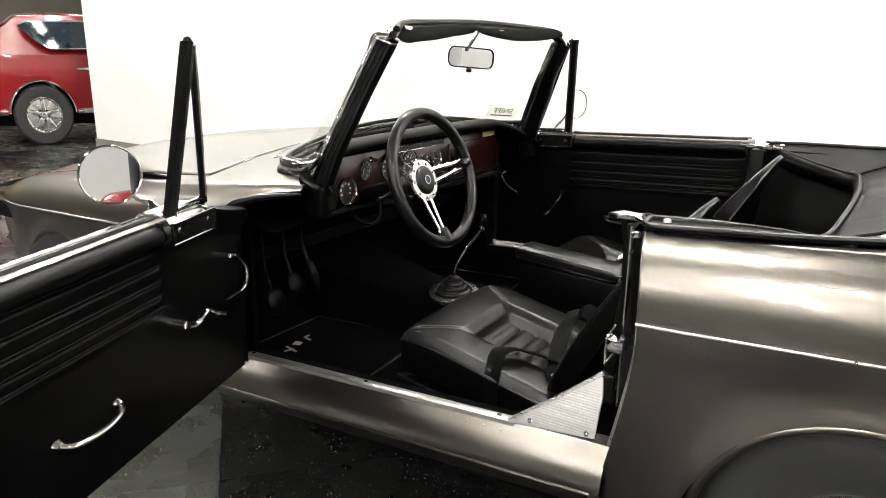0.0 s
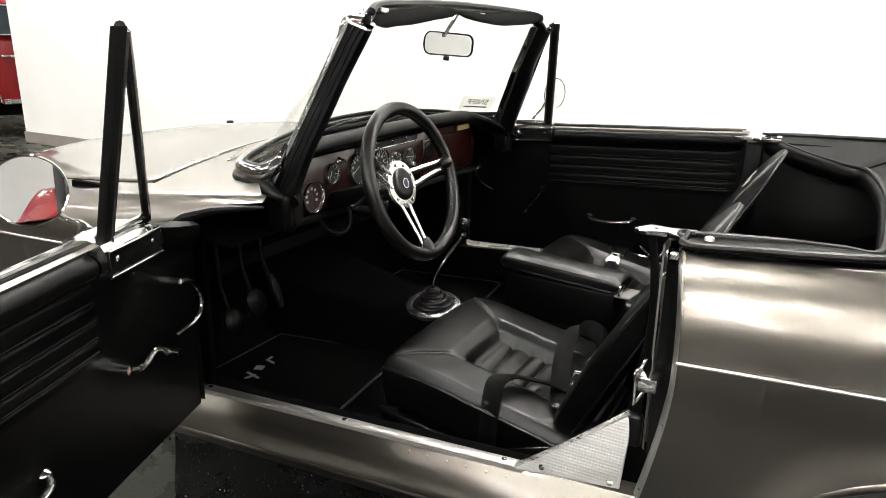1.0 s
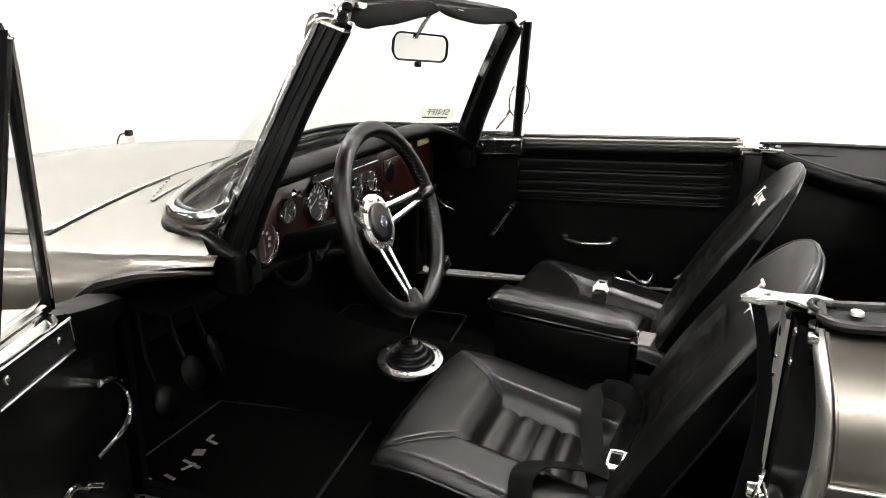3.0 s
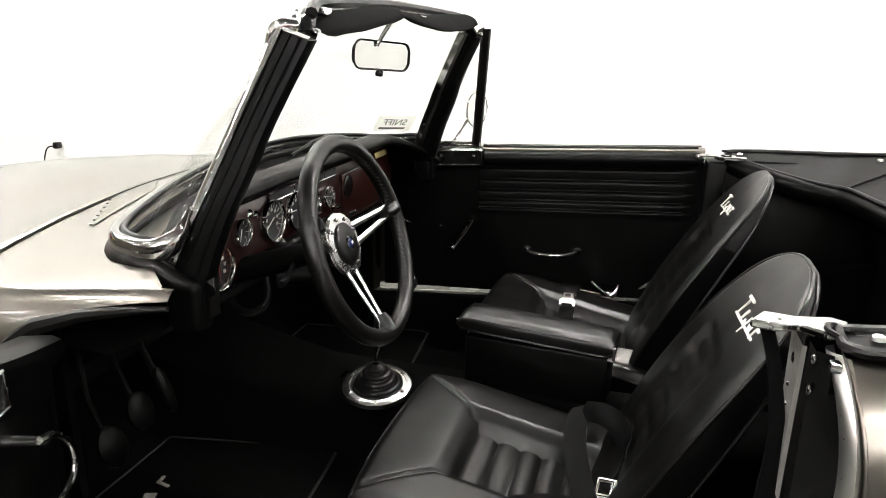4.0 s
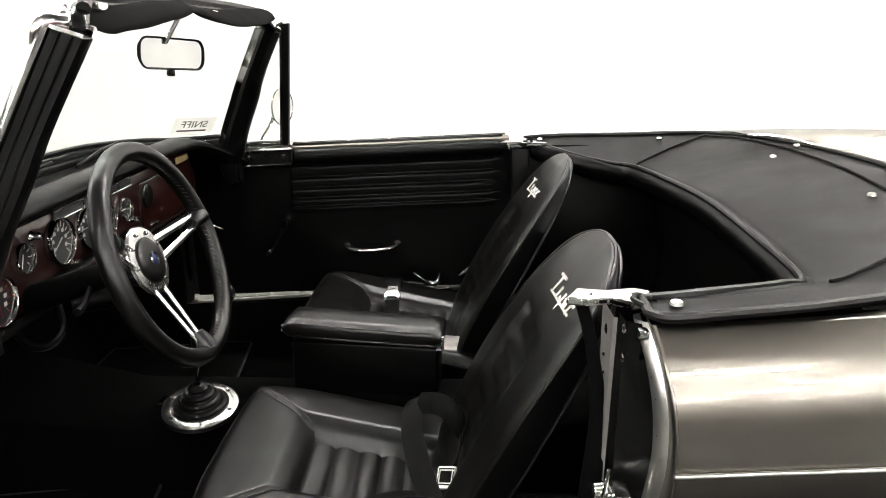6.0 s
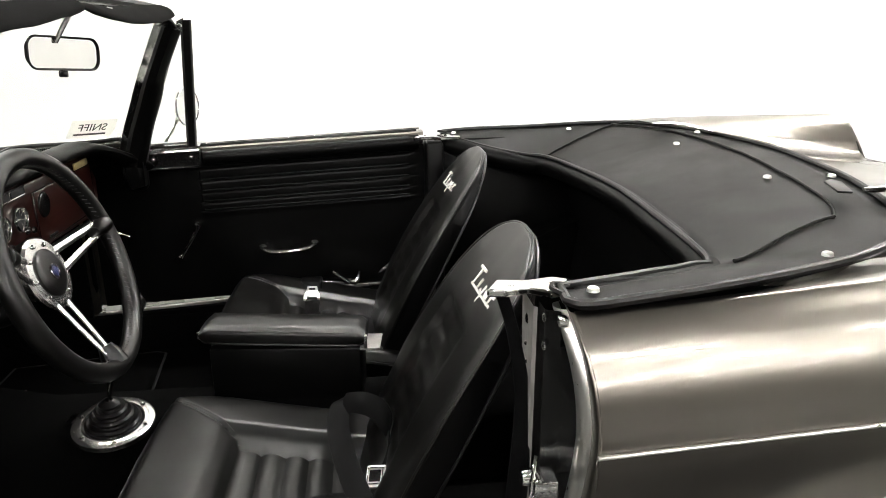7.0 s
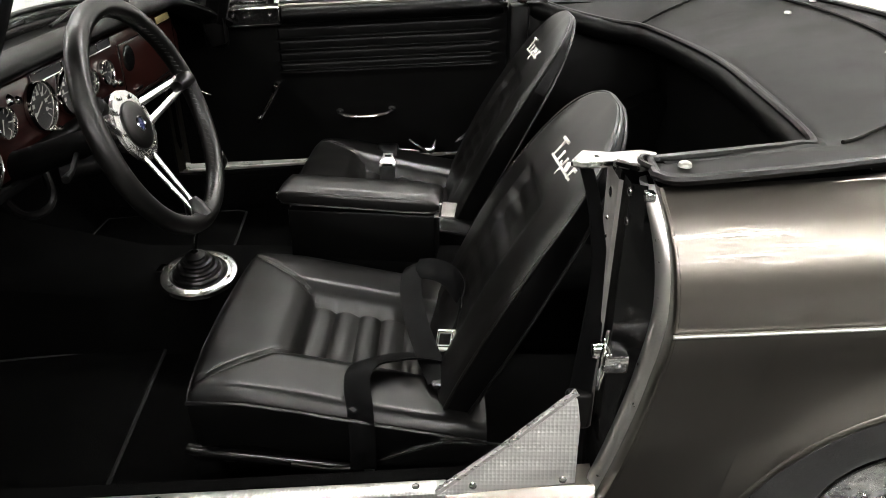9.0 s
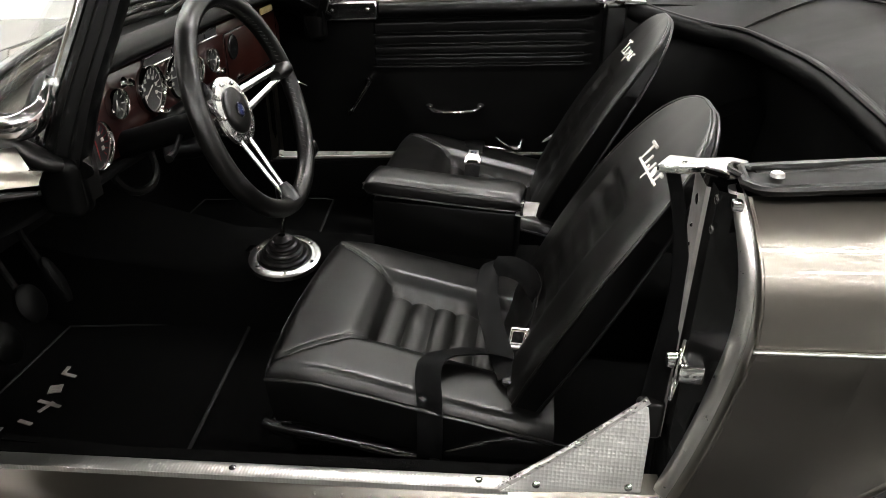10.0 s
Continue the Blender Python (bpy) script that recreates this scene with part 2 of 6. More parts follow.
def lathe(profile, seg=32, m=None, bm=None, close=False):
    """Turns (radius, height) pairs round z."""
    t = bmesh.new()
    rows = []
    for k in range(seg):
        a = 2 * math.pi * k / seg
        rows.append([Vector((max(r, 1e-4) * math.cos(a), max(r, 1e-4) * math.sin(a), h)) for r, h in profile])
    loft(rows, close_u=True, close_v=close, bm=t)
    bmesh.ops.remove_doubles(t, verts=t.verts, dist=2e-4)
    return join(bm or bmesh.new(), t, m)


def prism(outline, d, bevel=0.0, m=None, bm=None, seg=2):
    """An outline in x, y given the thickness d along z."""
    t = bmesh.new()
    f = t.faces.new([t.verts.new((x, y, 0)) for x, y in outline])
    r = bmesh.ops.extrude_face_region(t, geom=[f])
    bmesh.ops.translate(t, vec=(0, 0, d), verts=[v for v in r["geom"] if isinstance(v, bmesh.types.BMVert)])
    bmesh.ops.recalc_face_normals(t, faces=t.faces)
    if bevel:
        bmesh.ops.bevel(t, geom=list(t.edges), offset=bevel, segments=seg, profile=0.5, affect="EDGES", clamp_overlap=True)
    return join(bm or bmesh.new(), t, m)


def axes(origin, ex, ey, ez):
    m = Matrix.Identity(4)
    for i, c in enumerate((ex, ey, ez)):
        c = Vector(c).normalized()
        for k in range(3):
            m[k][i] = c[k]
    m.translation = Vector(origin)
    return m


def facing(origin, normal, up=(0, 0, 1)):
    """A frame at origin whose z looks along normal."""
    n = Vector(normal).normalized()
    if abs(n.dot(Vector(up).normalized())) > 0.99:
        up = (1, 0, 0)
    x = Vector(up).cross(n).normalized()
    return axes(origin, x, n.cross(x), n)


def lerp(x, pairs):
    xs = [p[0] for p in pairs]
    ys = [p[1] for p in pairs]
    return float(np.interp(x, xs, ys))


def sm(x, pairs):
    """Smoothed table look-up."""
    return sum(lerp(x + o, pairs) * w for o, w in ((-0.18, 0.04), (-0.12, 0.12), (-0.06, 0.21), (0, 0.26), (0.06, 0.21), (0.12, 0.12), (0.18, 0.04)))


# ---- room ----
WALL_Y, CEIL_Z = 2.55, 4.3
box_wall = lambda name, lo, hi, m=WALL, label="plain white painted showroom wall": tagged(
    part(name, box(lo, hi), m, smooth=False), label, "wall", kind="structure")
box_wall("wall_north", (-6.35, WALL_Y, 0), (11.0, WALL_Y + 0.18, CEIL_Z))
box_wall("wall_east", (11.0, -16.2, 0), (11.18, WALL_Y + 0.18, CEIL_Z), GREYWALL, "plain grey painted showroom wall")
# Unseen wall behind the camera, added dark to shape the body's reflections.
box_wall("wall_south", (-13.0, -16.2, 0), (11.0, -16.02, CEIL_Z), DARKWALL, "unseen charcoal showroom wall, kept dark for reflections")
box_wall("wall_west", (-13.18, -16.2, 0), (-13.0, 8.2, CEIL_Z), BEIGE, "beige painted back wall with windows")
box_wall("wall_annex", (-13.0, 8.02, 0), (-3.0, 8.2, CEIL_Z), BEIGE, "beige painted annex wall")
box_wall("wall_annex_side", (-3.0, WALL_Y + 0.18, 0), (-2.82, 8.2, CEIL_Z), BEIGE, "beige painted annex side wall")
tagged(part("ceiling", box((-13.2, -16.2, CEIL_Z), (11.2, 8.2, CEIL_Z + 0.15)), CEIL, smooth=False), "flat dark painted showroom ceiling", "ceiling", kind="structure")
tagged(part("floor", box((-13.2, -16.2, -0.2), (11.2, 8.2, -0.004)), TILE_GREY, smooth=False), "speckled vinyl tile showroom floor", "floor", kind="structure")
sk = box((-6.36, WALL_Y - 0.014, 0), (11.0, WALL_Y - 0.001, 0.115), 0.004)
box((-6.364, WALL_Y - 0.014, 0), (-6.351, WALL_Y + 0.19, 0.115), 0.004, bm=sk)
tagged(part("baseboard", sk, SKIRT, smooth=False), "taupe skirting strip along the white wall", "baseboard", kind="structure")

# west wall: window band and a yellow panel, seen past the red car
for k in range(4):
    w = thing(f"window_{k + 1}", "pale glazed window high in the back wall", "window", kind="structure")
    y0 = 0.2 + 1.6 * k
    f = box((-12.99, y0, 1.9), (-12.93, y0 + 1.45, 1.98))
    for lo, hi in (((-12.99, y0, 2.72), (-12.93, y0 + 1.45, 2.8)), ((-12.99, y0, 1.98), (-12.93, y0 + 0.07, 2.72)), ((-12.99, y0 + 1.38, 1.98), (-12.93, y0 + 1.45, 2.72))):
        box(lo, hi, bm=f)
    part("window_frame", f, PLASTIC, w, smooth=False)
    part("pane", box((-12.985, y0 + 0.07, 1.98), (-12.965, y0 + 1.38, 2.72)), PALEBLUE, w, smooth=False)
tagged(part("notice_board", box((-12.98, 0.5, 0.95), (-12.95, 2.9, 1.75), 0.01), YELLOW, smooth=False), "plain yellow board fixed to the back wall", "board")


def ceiling_light(x, y, glow=LAMP):
    lt = thing("ceiling_light", "white linear ceiling light, switched on", "lamp", pose(x, y, CEIL_Z), "ceiling lights")
    part("housing", box((-0.52, -0.07, -0.06), (0.52, 0.07, -0.001), 0.01), PLASTIC, lt, smooth=False)
    part("diffuser", box((-0.48, -0.04, -0.085), (0.48, 0.04, -0.061), 0.008), glow, lt, "glowing diffuser", smooth=False)
    return lt


# a close row that washes the white wall, sparse rows in the hall, and a run over the far cars
first = ceiling_light(-6.0, 1.55)
spots = [(-6.0 + 1.2 * i, 1.55) for i in range(1, 15)]
spots += [(-5.2 + 2.4 * i, -7.6 - 2.5 * j) for i in range(7) for j in range(4)]
spots += [(-4.6 + 2.4 * i, -5.2) for i in range(7)] + [(-4.4 + 4.2 * i, -2.3) for i in range(3)]
for x, y in spots:
    copy_thing(first, pose(x, y, CEIL_Z))
# dimmer fittings over the far end
dim = ceiling_light(-8.2, -6.4, DIMLAMP)
for i in range(1, 24):
    copy_thing(dim, pose(-8.2 - 1.4 * (i // 8), -6.4 + 1.7 * (i % 8), CEIL_Z))

# wall fittings
sw = thing("light_switch", "white plastic double light switch on the white wall", "switch")
SX, SZ = -5.69, 1.09
part("plate", box((SX - 0.04, WALL_Y - 0.009, SZ - 0.062), (SX + 0.04, WALL_Y - 0.001, SZ + 0.062), 0.003), PLASTIC, sw)
part("rocker", box((SX - 0.014, WALL_Y - 0.015, SZ - 0.034), (SX + 0.014, WALL_Y - 0.0095, SZ + 0.034), 0.003), PLASTIC, sw)
out = thing("power_outlet", "white wall outlet with a black plug and cord", "outlet")
PX, PZ = -3.46, 0.40
part("plate", box((PX - 0.04, WALL_Y - 0.009, PZ - 0.06), (PX + 0.04, WALL_Y - 0.001, PZ + 0.06), 0.003), PLASTIC, out)
plug = part("plug", box((PX - 0.02, WALL_Y - 0.06, PZ - 0.005), (PX + 0.02, WALL_Y - 0.0095, PZ + 0.04), 0.008), BLACKMETAL, out, "black plug")
part("cord", tube(spline([(PX, WALL_Y - 0.06, PZ + 0.018), (PX - 0.03, WALL_Y - 0.10, PZ), (PX - 0.07, WALL_Y - 0.10, PZ - 0.12), (PX - 0.1, WALL_Y - 0.05, 0.12), (PX - 0.16, WALL_Y - 0.04, 0.006)], 24), 0.005, 8), BLACKMETAL, plug)

# ---- the convertible: body ----
CAR = thing("convertible_car", "bronze-grey classic two-seat convertible, driver's door open, on the tiled floor", "car")


def crease(x):
    if x > 0.3:
        return 0.666 + 0.0545 * x
    return 0.69 + 0.034 * x - (0.012 * x * x if x < 0 else 0)


def ymax(x):
    return sm(x, [(-2.0, 0.60), (-1.6, 0.74), (-1.0, 0.785), (-0.3, 0.80), (1.3, 0.805), (1.8, 0.795), (2.25, 0.755)])


def ztop(x):
    return sm(x, [(-2.0, 0.60), (-1.6, 0.70), (-1.2, 0.755), (-0.6, 0.80), (-0.34, 0.835), (-0.1, 0.862), (0.75, 0.866), (1.0, 0.884), (1.25, 0.903), (1.5, 0.914), (2.2, 0.914)])


def side_y(x, z):
    zc, zt, ym = crease(x), ztop(x), ymax(x)
    if z >= zc:
        t = min(1.0, (z - zc) / max(zt - zc, 0.02))
        if x > 0.3:
            return ym - 0.060 * t ** 2.6 - 0.008 * (1 - math.sqrt(max(0.0, 1 - 0.985 * t ** 4)))
        return ym - lerp(x, [(-0.75, 0.056), (-0.35, 0.036)]) * t ** 2.1 - 0.028 * (1 - math.sqrt(max(0.0, 1 - 0.985 * t ** 4)))
    s = (zc - z) / (zc - 0.2)
    return ym - 0.010 * min(1, s * 6) - 0.022 * s - 0.034 * s * s


def top_z(x, y):
    yt = side_y(x, ztop(x))
    c = sm(x, [(-2.0, 0.04), (-0.6, 0.075), (-0.3, 0.065)])
    return ztop(x) + c * (1 - min(1, abs(y) / yt) ** 2.4)


def deck_z(x, y):
    yt = side_y(x, ztop(x))
    a = abs(y)
    z = ztop(x)
    z -= lerp(x, [(1.2, 0.035), (2.15, 0.115)]) * min(1, max(0, (yt - 0.02 - a) / lerp(x, [(1.2, 0.18), (2.15, 0.09)]))) ** 1.3
    return z + 0.03 * (1 - min(1, a / 0.5) ** 2) - 0.03 * max(0, x - 1.7)


REAR, FRONT = (1.205, 0.300, 0.309), (-1.275, 0.275, 0.285)


def bottom(x, arch):
    cx, cz, r = arch
    d = abs(x - cx)
    return 0.20 if d >= r else cz + math.sqrt(r * r - d * d)


def stations(x0, x1, arch, step=0.05):
    cx, cz, r = arch
    xs = list(np.arange(x0, x1, step)) + [x1]
    xs = [x for x in xs if not cx - r - 0.01 < x < cx + r + 0.01]
    xs += [cx + r * math.cos(a) for a in np.linspace(0.03, math.pi - 0.03, 25)] + [cx - r - 0.001, cx + r + 0.001]
    return sorted(xs)


YB = 0.668


def ybon(x):
    return YB - 0.03 * max(0, -0.55 - x)


def jamb_x(z):
    """The curved front edge of the rear quarter."""
    tab = [(0.20, 0.680), (0.30, 0.706), (0.45, 0.742), (0.54, 0.758), (0.61, 0.771), (0.70, 0.776), (0.78, 0.772), (0.85, 0.760), (0.90, 0.744), (0.95, 0.730)]
    return sum(lerp(z + o, tab) for o in (-0.06, -0.03, 0.0, 0.03, 0.06)) / 5


def tail_z(x):
    """Lower edge of the wing where it runs back over the door."""
    return lerp(x, [(-0.42, 0.735), (-0.344, 0.793), (-0.262, 0.819), (-0.17, 0.836), (-0.10, 0.846)])


def body_side(x0, x1, arch, strip_to, sign):
    rows = []
    for x in stations(x0, x1, arch):
        zb, zc, zt = bottom(x, arch), crease(x), ztop(x)
        if zb > zc - 0.03:
            zb = zc - 0.03
        zs = [zb + (zc - zb) * (k / 13) ** 1.4 for k in range(14)] + [zc + (zt - zc) * math.sin(k / 10 * math.pi / 2) for k in range(1, 11)]
        sk_f = min(1.0, max(0.0, (1.0 - x) / 0.243)) if x > 0.5 else 0.0
        def flare(z):
            rho = math.hypot(x - arch[0], z - arch[1]) - arch[2]
            return 0.013 * math.exp(-(max(0.0, rho) / 0.035) ** 2) if z < zc else 0.0
        row = [Vector((x + sk_f * (jamb_x(z) - 0.757), sign * (side_y(x, z) + flare(z)), z)) for z in zs]
        yt, yi = side_y(x, zt), strip_to(x)
        for k in range(1, 6):
            y = yt + (yi - yt) * k / 5
            row.append(Vector((x, sign * y, (top_z if x < 0 else deck_z)(x, y))))
        rows.append(row)
    return loft(rows)


for sign in (-1, 1):
    side = "driver" if sign < 0 else "passenger"
    wing = part("front_wing", body_side(-1.95, -0.375, FRONT, ybon, sign), PAINT, CAR)
    quarter = part("rear_quarter", body_side(0.757, 2.09, REAR, lambda x: lerp(x, [(1.0, 0.725), (1.12, 0.70), (1.22, 0.62)]), sign), PAINT, CAR)
    # wing's tail over the door's front edge
    rows = []
    for x in np.linspace(-0.376, -0.118, 12):
        t = (x + 0.376) / 0.281
        zb = tail_z(x)
        row = [Vector((x, sign * side_y(x, z), z)) for z in np.linspace(zb, ztop(x), 9)]
        yt = side_y(x, ztop(x))
        yi = lerp(x, [(-0.376, YB), (-0.22, 0.66), (-0.118, 0.758)])
        row += [Vector((x, sign * (yt + (yi - yt) * k / 5), top_z(x, yt + (yi - yt) * k / 5))) for k in range(1, 6)]
        rows.append(row)
    part("wing_tail", loft(rows), PAINT, wing)
    edge = [Vector((x, sign * (side_y(x, z) - 0.006), z)) for x, z in
            ((x, tail_z(x) - 0.010) for x in np.linspace(-0.400, -0.118, 20))]
    part("door_seal", tube([Vector((-0.385, sign * 0.775, z)) for z in np.linspace(0.34, 0.70, 8)] + edge, [0.014] * 14 + [0.013 - 0.0007 * k for k in range(14)], 8), RUBBER, wing, "black rubber seal")
    # trim strips along the crease
    for x0, x1, par in ((-1.72, -0.40, wing), (0.772, 2.05, quarter)):
        part("trim_strip", tube([Vector((x, sign * (side_y(x, crease(x)) + 0.003), crease(x))) for x in np.linspace(x0, x1, 30)], 0.0031, 10), SNAPMETAL, par, "thin bright metal strip")
    # arches
    for arch, par in ((FRONT, wing), (REAR, quarter)):
        cx, cz, r = arch
        pts = [Vector((cx + r * math.cos(a), sign * (side_y(cx + r * math.cos(a), cz + r * math.sin(a)) + 0.003), cz + r * math.sin(a))) for a in np.linspace(0.0, math.pi, 40)]
        part("wheel_arch_lip", tube(pts, 0.012, 10), PAINT, par)
        rows = [[p + Vector((0, -sign * 0.004, 0)) for p in pts], [Vector((p.x, sign * 0.66, p.z)) for p in pts]]
        part("wheel_well", loft(rows), UNDER, par)
    cx, cz, r = REAR
    arc = [(cx + (r + 0.02) * math.cos(a), cz + (r + 0.02) * math.sin(a)) for a in np.linspace(-0.2, math.pi + 0.2, 30)]
    hump = loft([[Vector((x, sign * y, z)) for x, z in arc] for y in (0.665, 0.56, 0.545)] + [[Vector((cx + (x - cx) * 0.02, sign * 0.54, cz + (z - cz) * 0.02)) for x, z in arc]])
    part("wheel_arch_trim", hump, CARPET, quarter, "black carpeted inner arch")

# bonnet, scuttle, deck
rows = []
for x in np.linspace(-1.93, -0.5795, 40):
    yb = ybon(x) - 0.006
    rows.append([Vector((x, y, top_z(x, y) + 0.025 * math.exp(-(y / 0.30) ** 4) * min(1, max(0, (-0.62 - x) / 0.25)) - 0.0022)) for y in np.linspace(-yb, yb, 41)])
bonnet = part("bonnet", loft(rows), PAINT, CAR)
bpy_mod = bonnet.modifiers.new("thick", "SOLIDIFY")
bpy_mod.thickness, bpy_mod.offset = 0.008, -1
part("bonnet_gutter", box((-1.9, -0.68, 0.52), (-0.54, 0.68, 0.56)), UNDER, CAR, smooth=False)
rows = []
for x in np.linspace(-0.60, -0.555, 3):
    rows.append([Vector((x, y, top_z(x, y) - 0.035)) for y in np.linspace(-0.69, 0.69, 30)])
loftg = loft(rows)
for s in (-1, 1):
    loft([[Vector((x, s * (ybon(x) + o), top_z(x, ybon(x)) - 0.035)) for o in (-0.03, 0.03)] for x in np.linspace(-1.93, -0.56, 30)], bm=loftg)
part("shut_line_channel", loftg, UNDER, CAR)
# Black strip laid over the bonnet gap, painting the shade inside it.
gap = loft([[Vector((x, y, top_z(x, y) + 0.0008)) for y in np.linspace(-YB - 0.001, YB + 0.001, 40)] for x in (-0.5825, -0.578, -0.5735)])
for s in (-1, 1):
    loft([[Vector((x, s * (ybon(x) + o), top_z(x, ybon(x) + o) + 0.0008)) for o in (-0.0065, -0.003, 0.0010)] for x in np.linspace(-1.93, -0.57, 30)], bm=gap)
part("shut_line_shade", gap, UNDER, CAR, "black strip painting the dark of the shut line")


def scuttle_rear(y):
    return lerp(abs(y), [(0, -0.375), (0.45, -0.315), (0.56, -0.27), (0.62, -0.235), (0.68, -0.20), (0.72, -0.155)])


rows = []
for y in np.linspace(-1, 1, 61):
    row = []
    for t in np.linspace(0, 1, 14):
        yy = y * side_y(-0.57 + 0.4 * t, ztop(-0.57 + 0.4 * t))
        x = -0.571 + (scuttle_rear(y * 0.72) + 0.571) * t
        yy = y * side_y(x, ztop(x))
        row.append(Vector((x, yy * 0.9945, top_z(x, yy) - 0.0012)))
    rows.append(row)
scuttle = part("scuttle", loft(rows), PAINT, CAR)
# air-intake louvres ahead of the screen
for s in (-1, 1):
    # Flat black patch on the scuttle stands for the shade between slats.
    rows = []
    for f in np.linspace(-0.05, 1.05, 6):
        a, b = Vector((-0.470 - 0.086 * f, 0.500 - 0.155 * f, 0)), Vector((-0.505 - 0.061 * f, 0.270 - 0.09 * f, 0))
        rows.append([Vector((p.x, s * p.y, top_z(p.x, p.y) + 0.0004)) for p in (a.lerp(b, t) for t in np.linspace(0.0, 1.0, 8))])
    part("louvre_gap_shade", loft(rows), UNDER, scuttle)
    for k in range(7):
        f = k / 6
        a, b = Vector((-0.470 - 0.086 * f, 0.500 - 0.155 * f, 0)), Vector((-0.505 - 0.061 * f, 0.270 - 0.09 * f, 0))
        pts = [Vector((a.lerp(b, t).x, s * a.lerp(b, t).y, 0)) for t in np.linspace(0, 1, 8)]
        part("louvre", tube([Vector((p.x, p.y, top_z(p.x, p.y) + 0.001)) for p in pts], 0.0042, 8, flat=0.4), PAINT, scuttle)
rows = []
for x in np.linspace(1.15, 2.09, 34):
    rows.append([Vector((x, y, deck_z(x, y) - (0.001 if abs(y) < 0.6 else 0.003) - lerp(x, [(1.28, 0.06), (1.38, 0.0)]))) for y in np.linspace(-0.63, 0.63, 41)])
deck = part("rear_deck", loft(rows), PAINT, CAR)
tail = bmesh.new()
for x in (2.09,):
    ring = [Vector((x, side_y(x, z), z)) for z in np.linspace(0.25, ztop(x), 14)]
    ring += [Vector((x, y, deck_z(x, y))) for y in np.linspace(0.62, -0.62, 30)]
    ring += [Vector((x, -side_y(x, z), z)) for z in np.linspace(ztop(x), 0.25, 14)]
    loft([ring, [Vector((x + 0.008, p.y * 0.995, 0.55 + (p.z - 0.55) * 0.985)) for p in ring], [Vector((x + 0.004, p.y * 0.95, 0.55 + (p.z - 0.55) * 0.9)) for p in ring], [Vector((x + 0.004, p.y * 0.8, 0.5)) for p in ring]], bm=tail)
part("tail_panel", tail, PAINT, CAR)
for s in (-1, 1):
    lampbm = lathe([(0.001, 0.03), (0.02, 0.028), (0.034, 0.018), (0.04, 0.0)], 20, facing((2.096, s * 0.69, 0.80), (1, 0, 0)) @ Matrix.Diagonal((0.8, 1.9, 1, 1)))
    part("tail_light", lampbm, REDMARK, CAR, "red tail light lens")
    part("tail_light_bezel", tube([Vector((2.102, s * 0.69 + 0.034 * math.cos(a), 0.80 + 0.08 * math.sin(a))) for a in np.linspace(0, 2 * math.pi, 30)[:-1]], 0.006, 8, closed=True), CHROME, CAR)


# ---- sills, floor pan, tub ----
def sill_z(x):
    return 0.3435 + 0.071 * x


SILL = [(0.690, -0.10), (0.692, 0.0), (0.735, 0.0), (0.742, -0.012), (0.757, -0.03), (0.772, -0.055), (0.778, -0.085), (0.776, -0.098),
        (0.764, -0.104), (0.762, -0.112), (0.752, -0.140), (0.726, -0.165), (0.67, -0.185)]
RIB = mat("ribbed_aluminium", (0.50, 0.49, 0.47), rough=0.36, metal=1.0, rough_var=0.05, var_scale=20)
_nt = RIB.node_tree
_tc = _nt.nodes.new("ShaderNodeTexCoord")
_wv = _nt.nodes.new("ShaderNodeTexWave")
_wv.inputs["Scale"].default_value = 55.0
_bp = _nt.nodes.new("ShaderNodeBump")
_bp.inputs["Strength"].default_value, _bp.inputs["Distance"].default_value = 0.30, 0.001
_nt.links.new(_tc.outputs["Object"], _wv.inputs["Vector"])
_nt.links.new(_wv.outputs["Fac"], _bp.inputs["Height"])
_nt.links.new(_bp.outputs[0], _nt.nodes["Principled BSDF"].inputs["Normal"])


DIMPLE = mat("dimpled_aluminium", (0.74, 0.73, 0.71), rough=0.38, metal=1.0, rough_var=0.08, var_scale=15)
_nt = DIMPLE.node_tree
_tc = _nt.nodes.new("ShaderNodeTexCoord")
_ck = _nt.nodes.new("ShaderNodeTexVoronoi")
_ck.inputs["Scale"].default_value = 170.0
_ck.inputs["Randomness"].default_value = 0.0
_bp = _nt.nodes.new("ShaderNodeBump")
_bp.inputs["Strength"].default_value, _bp.inputs["Distance"].default_value = 0.55, 0.0015
_nt.links.new(_tc.outputs["Object"], _ck.inputs["Vector"])
_nt.links.new(_ck.outputs["Distance"], _bp.inputs["Height"])
_nt.links.new(_bp.outputs[0], _nt.nodes["Principled BSDF"].inputs["Normal"])


def screw(p, n, r=0.005, parent=None):
    b = lathe([(0.0, 0.0026), (r * 0.6, 0.0022), (r, 0.0008), (r, -0.001)], 12, facing(p, n))
    return part("screw", b, CHROME, parent)


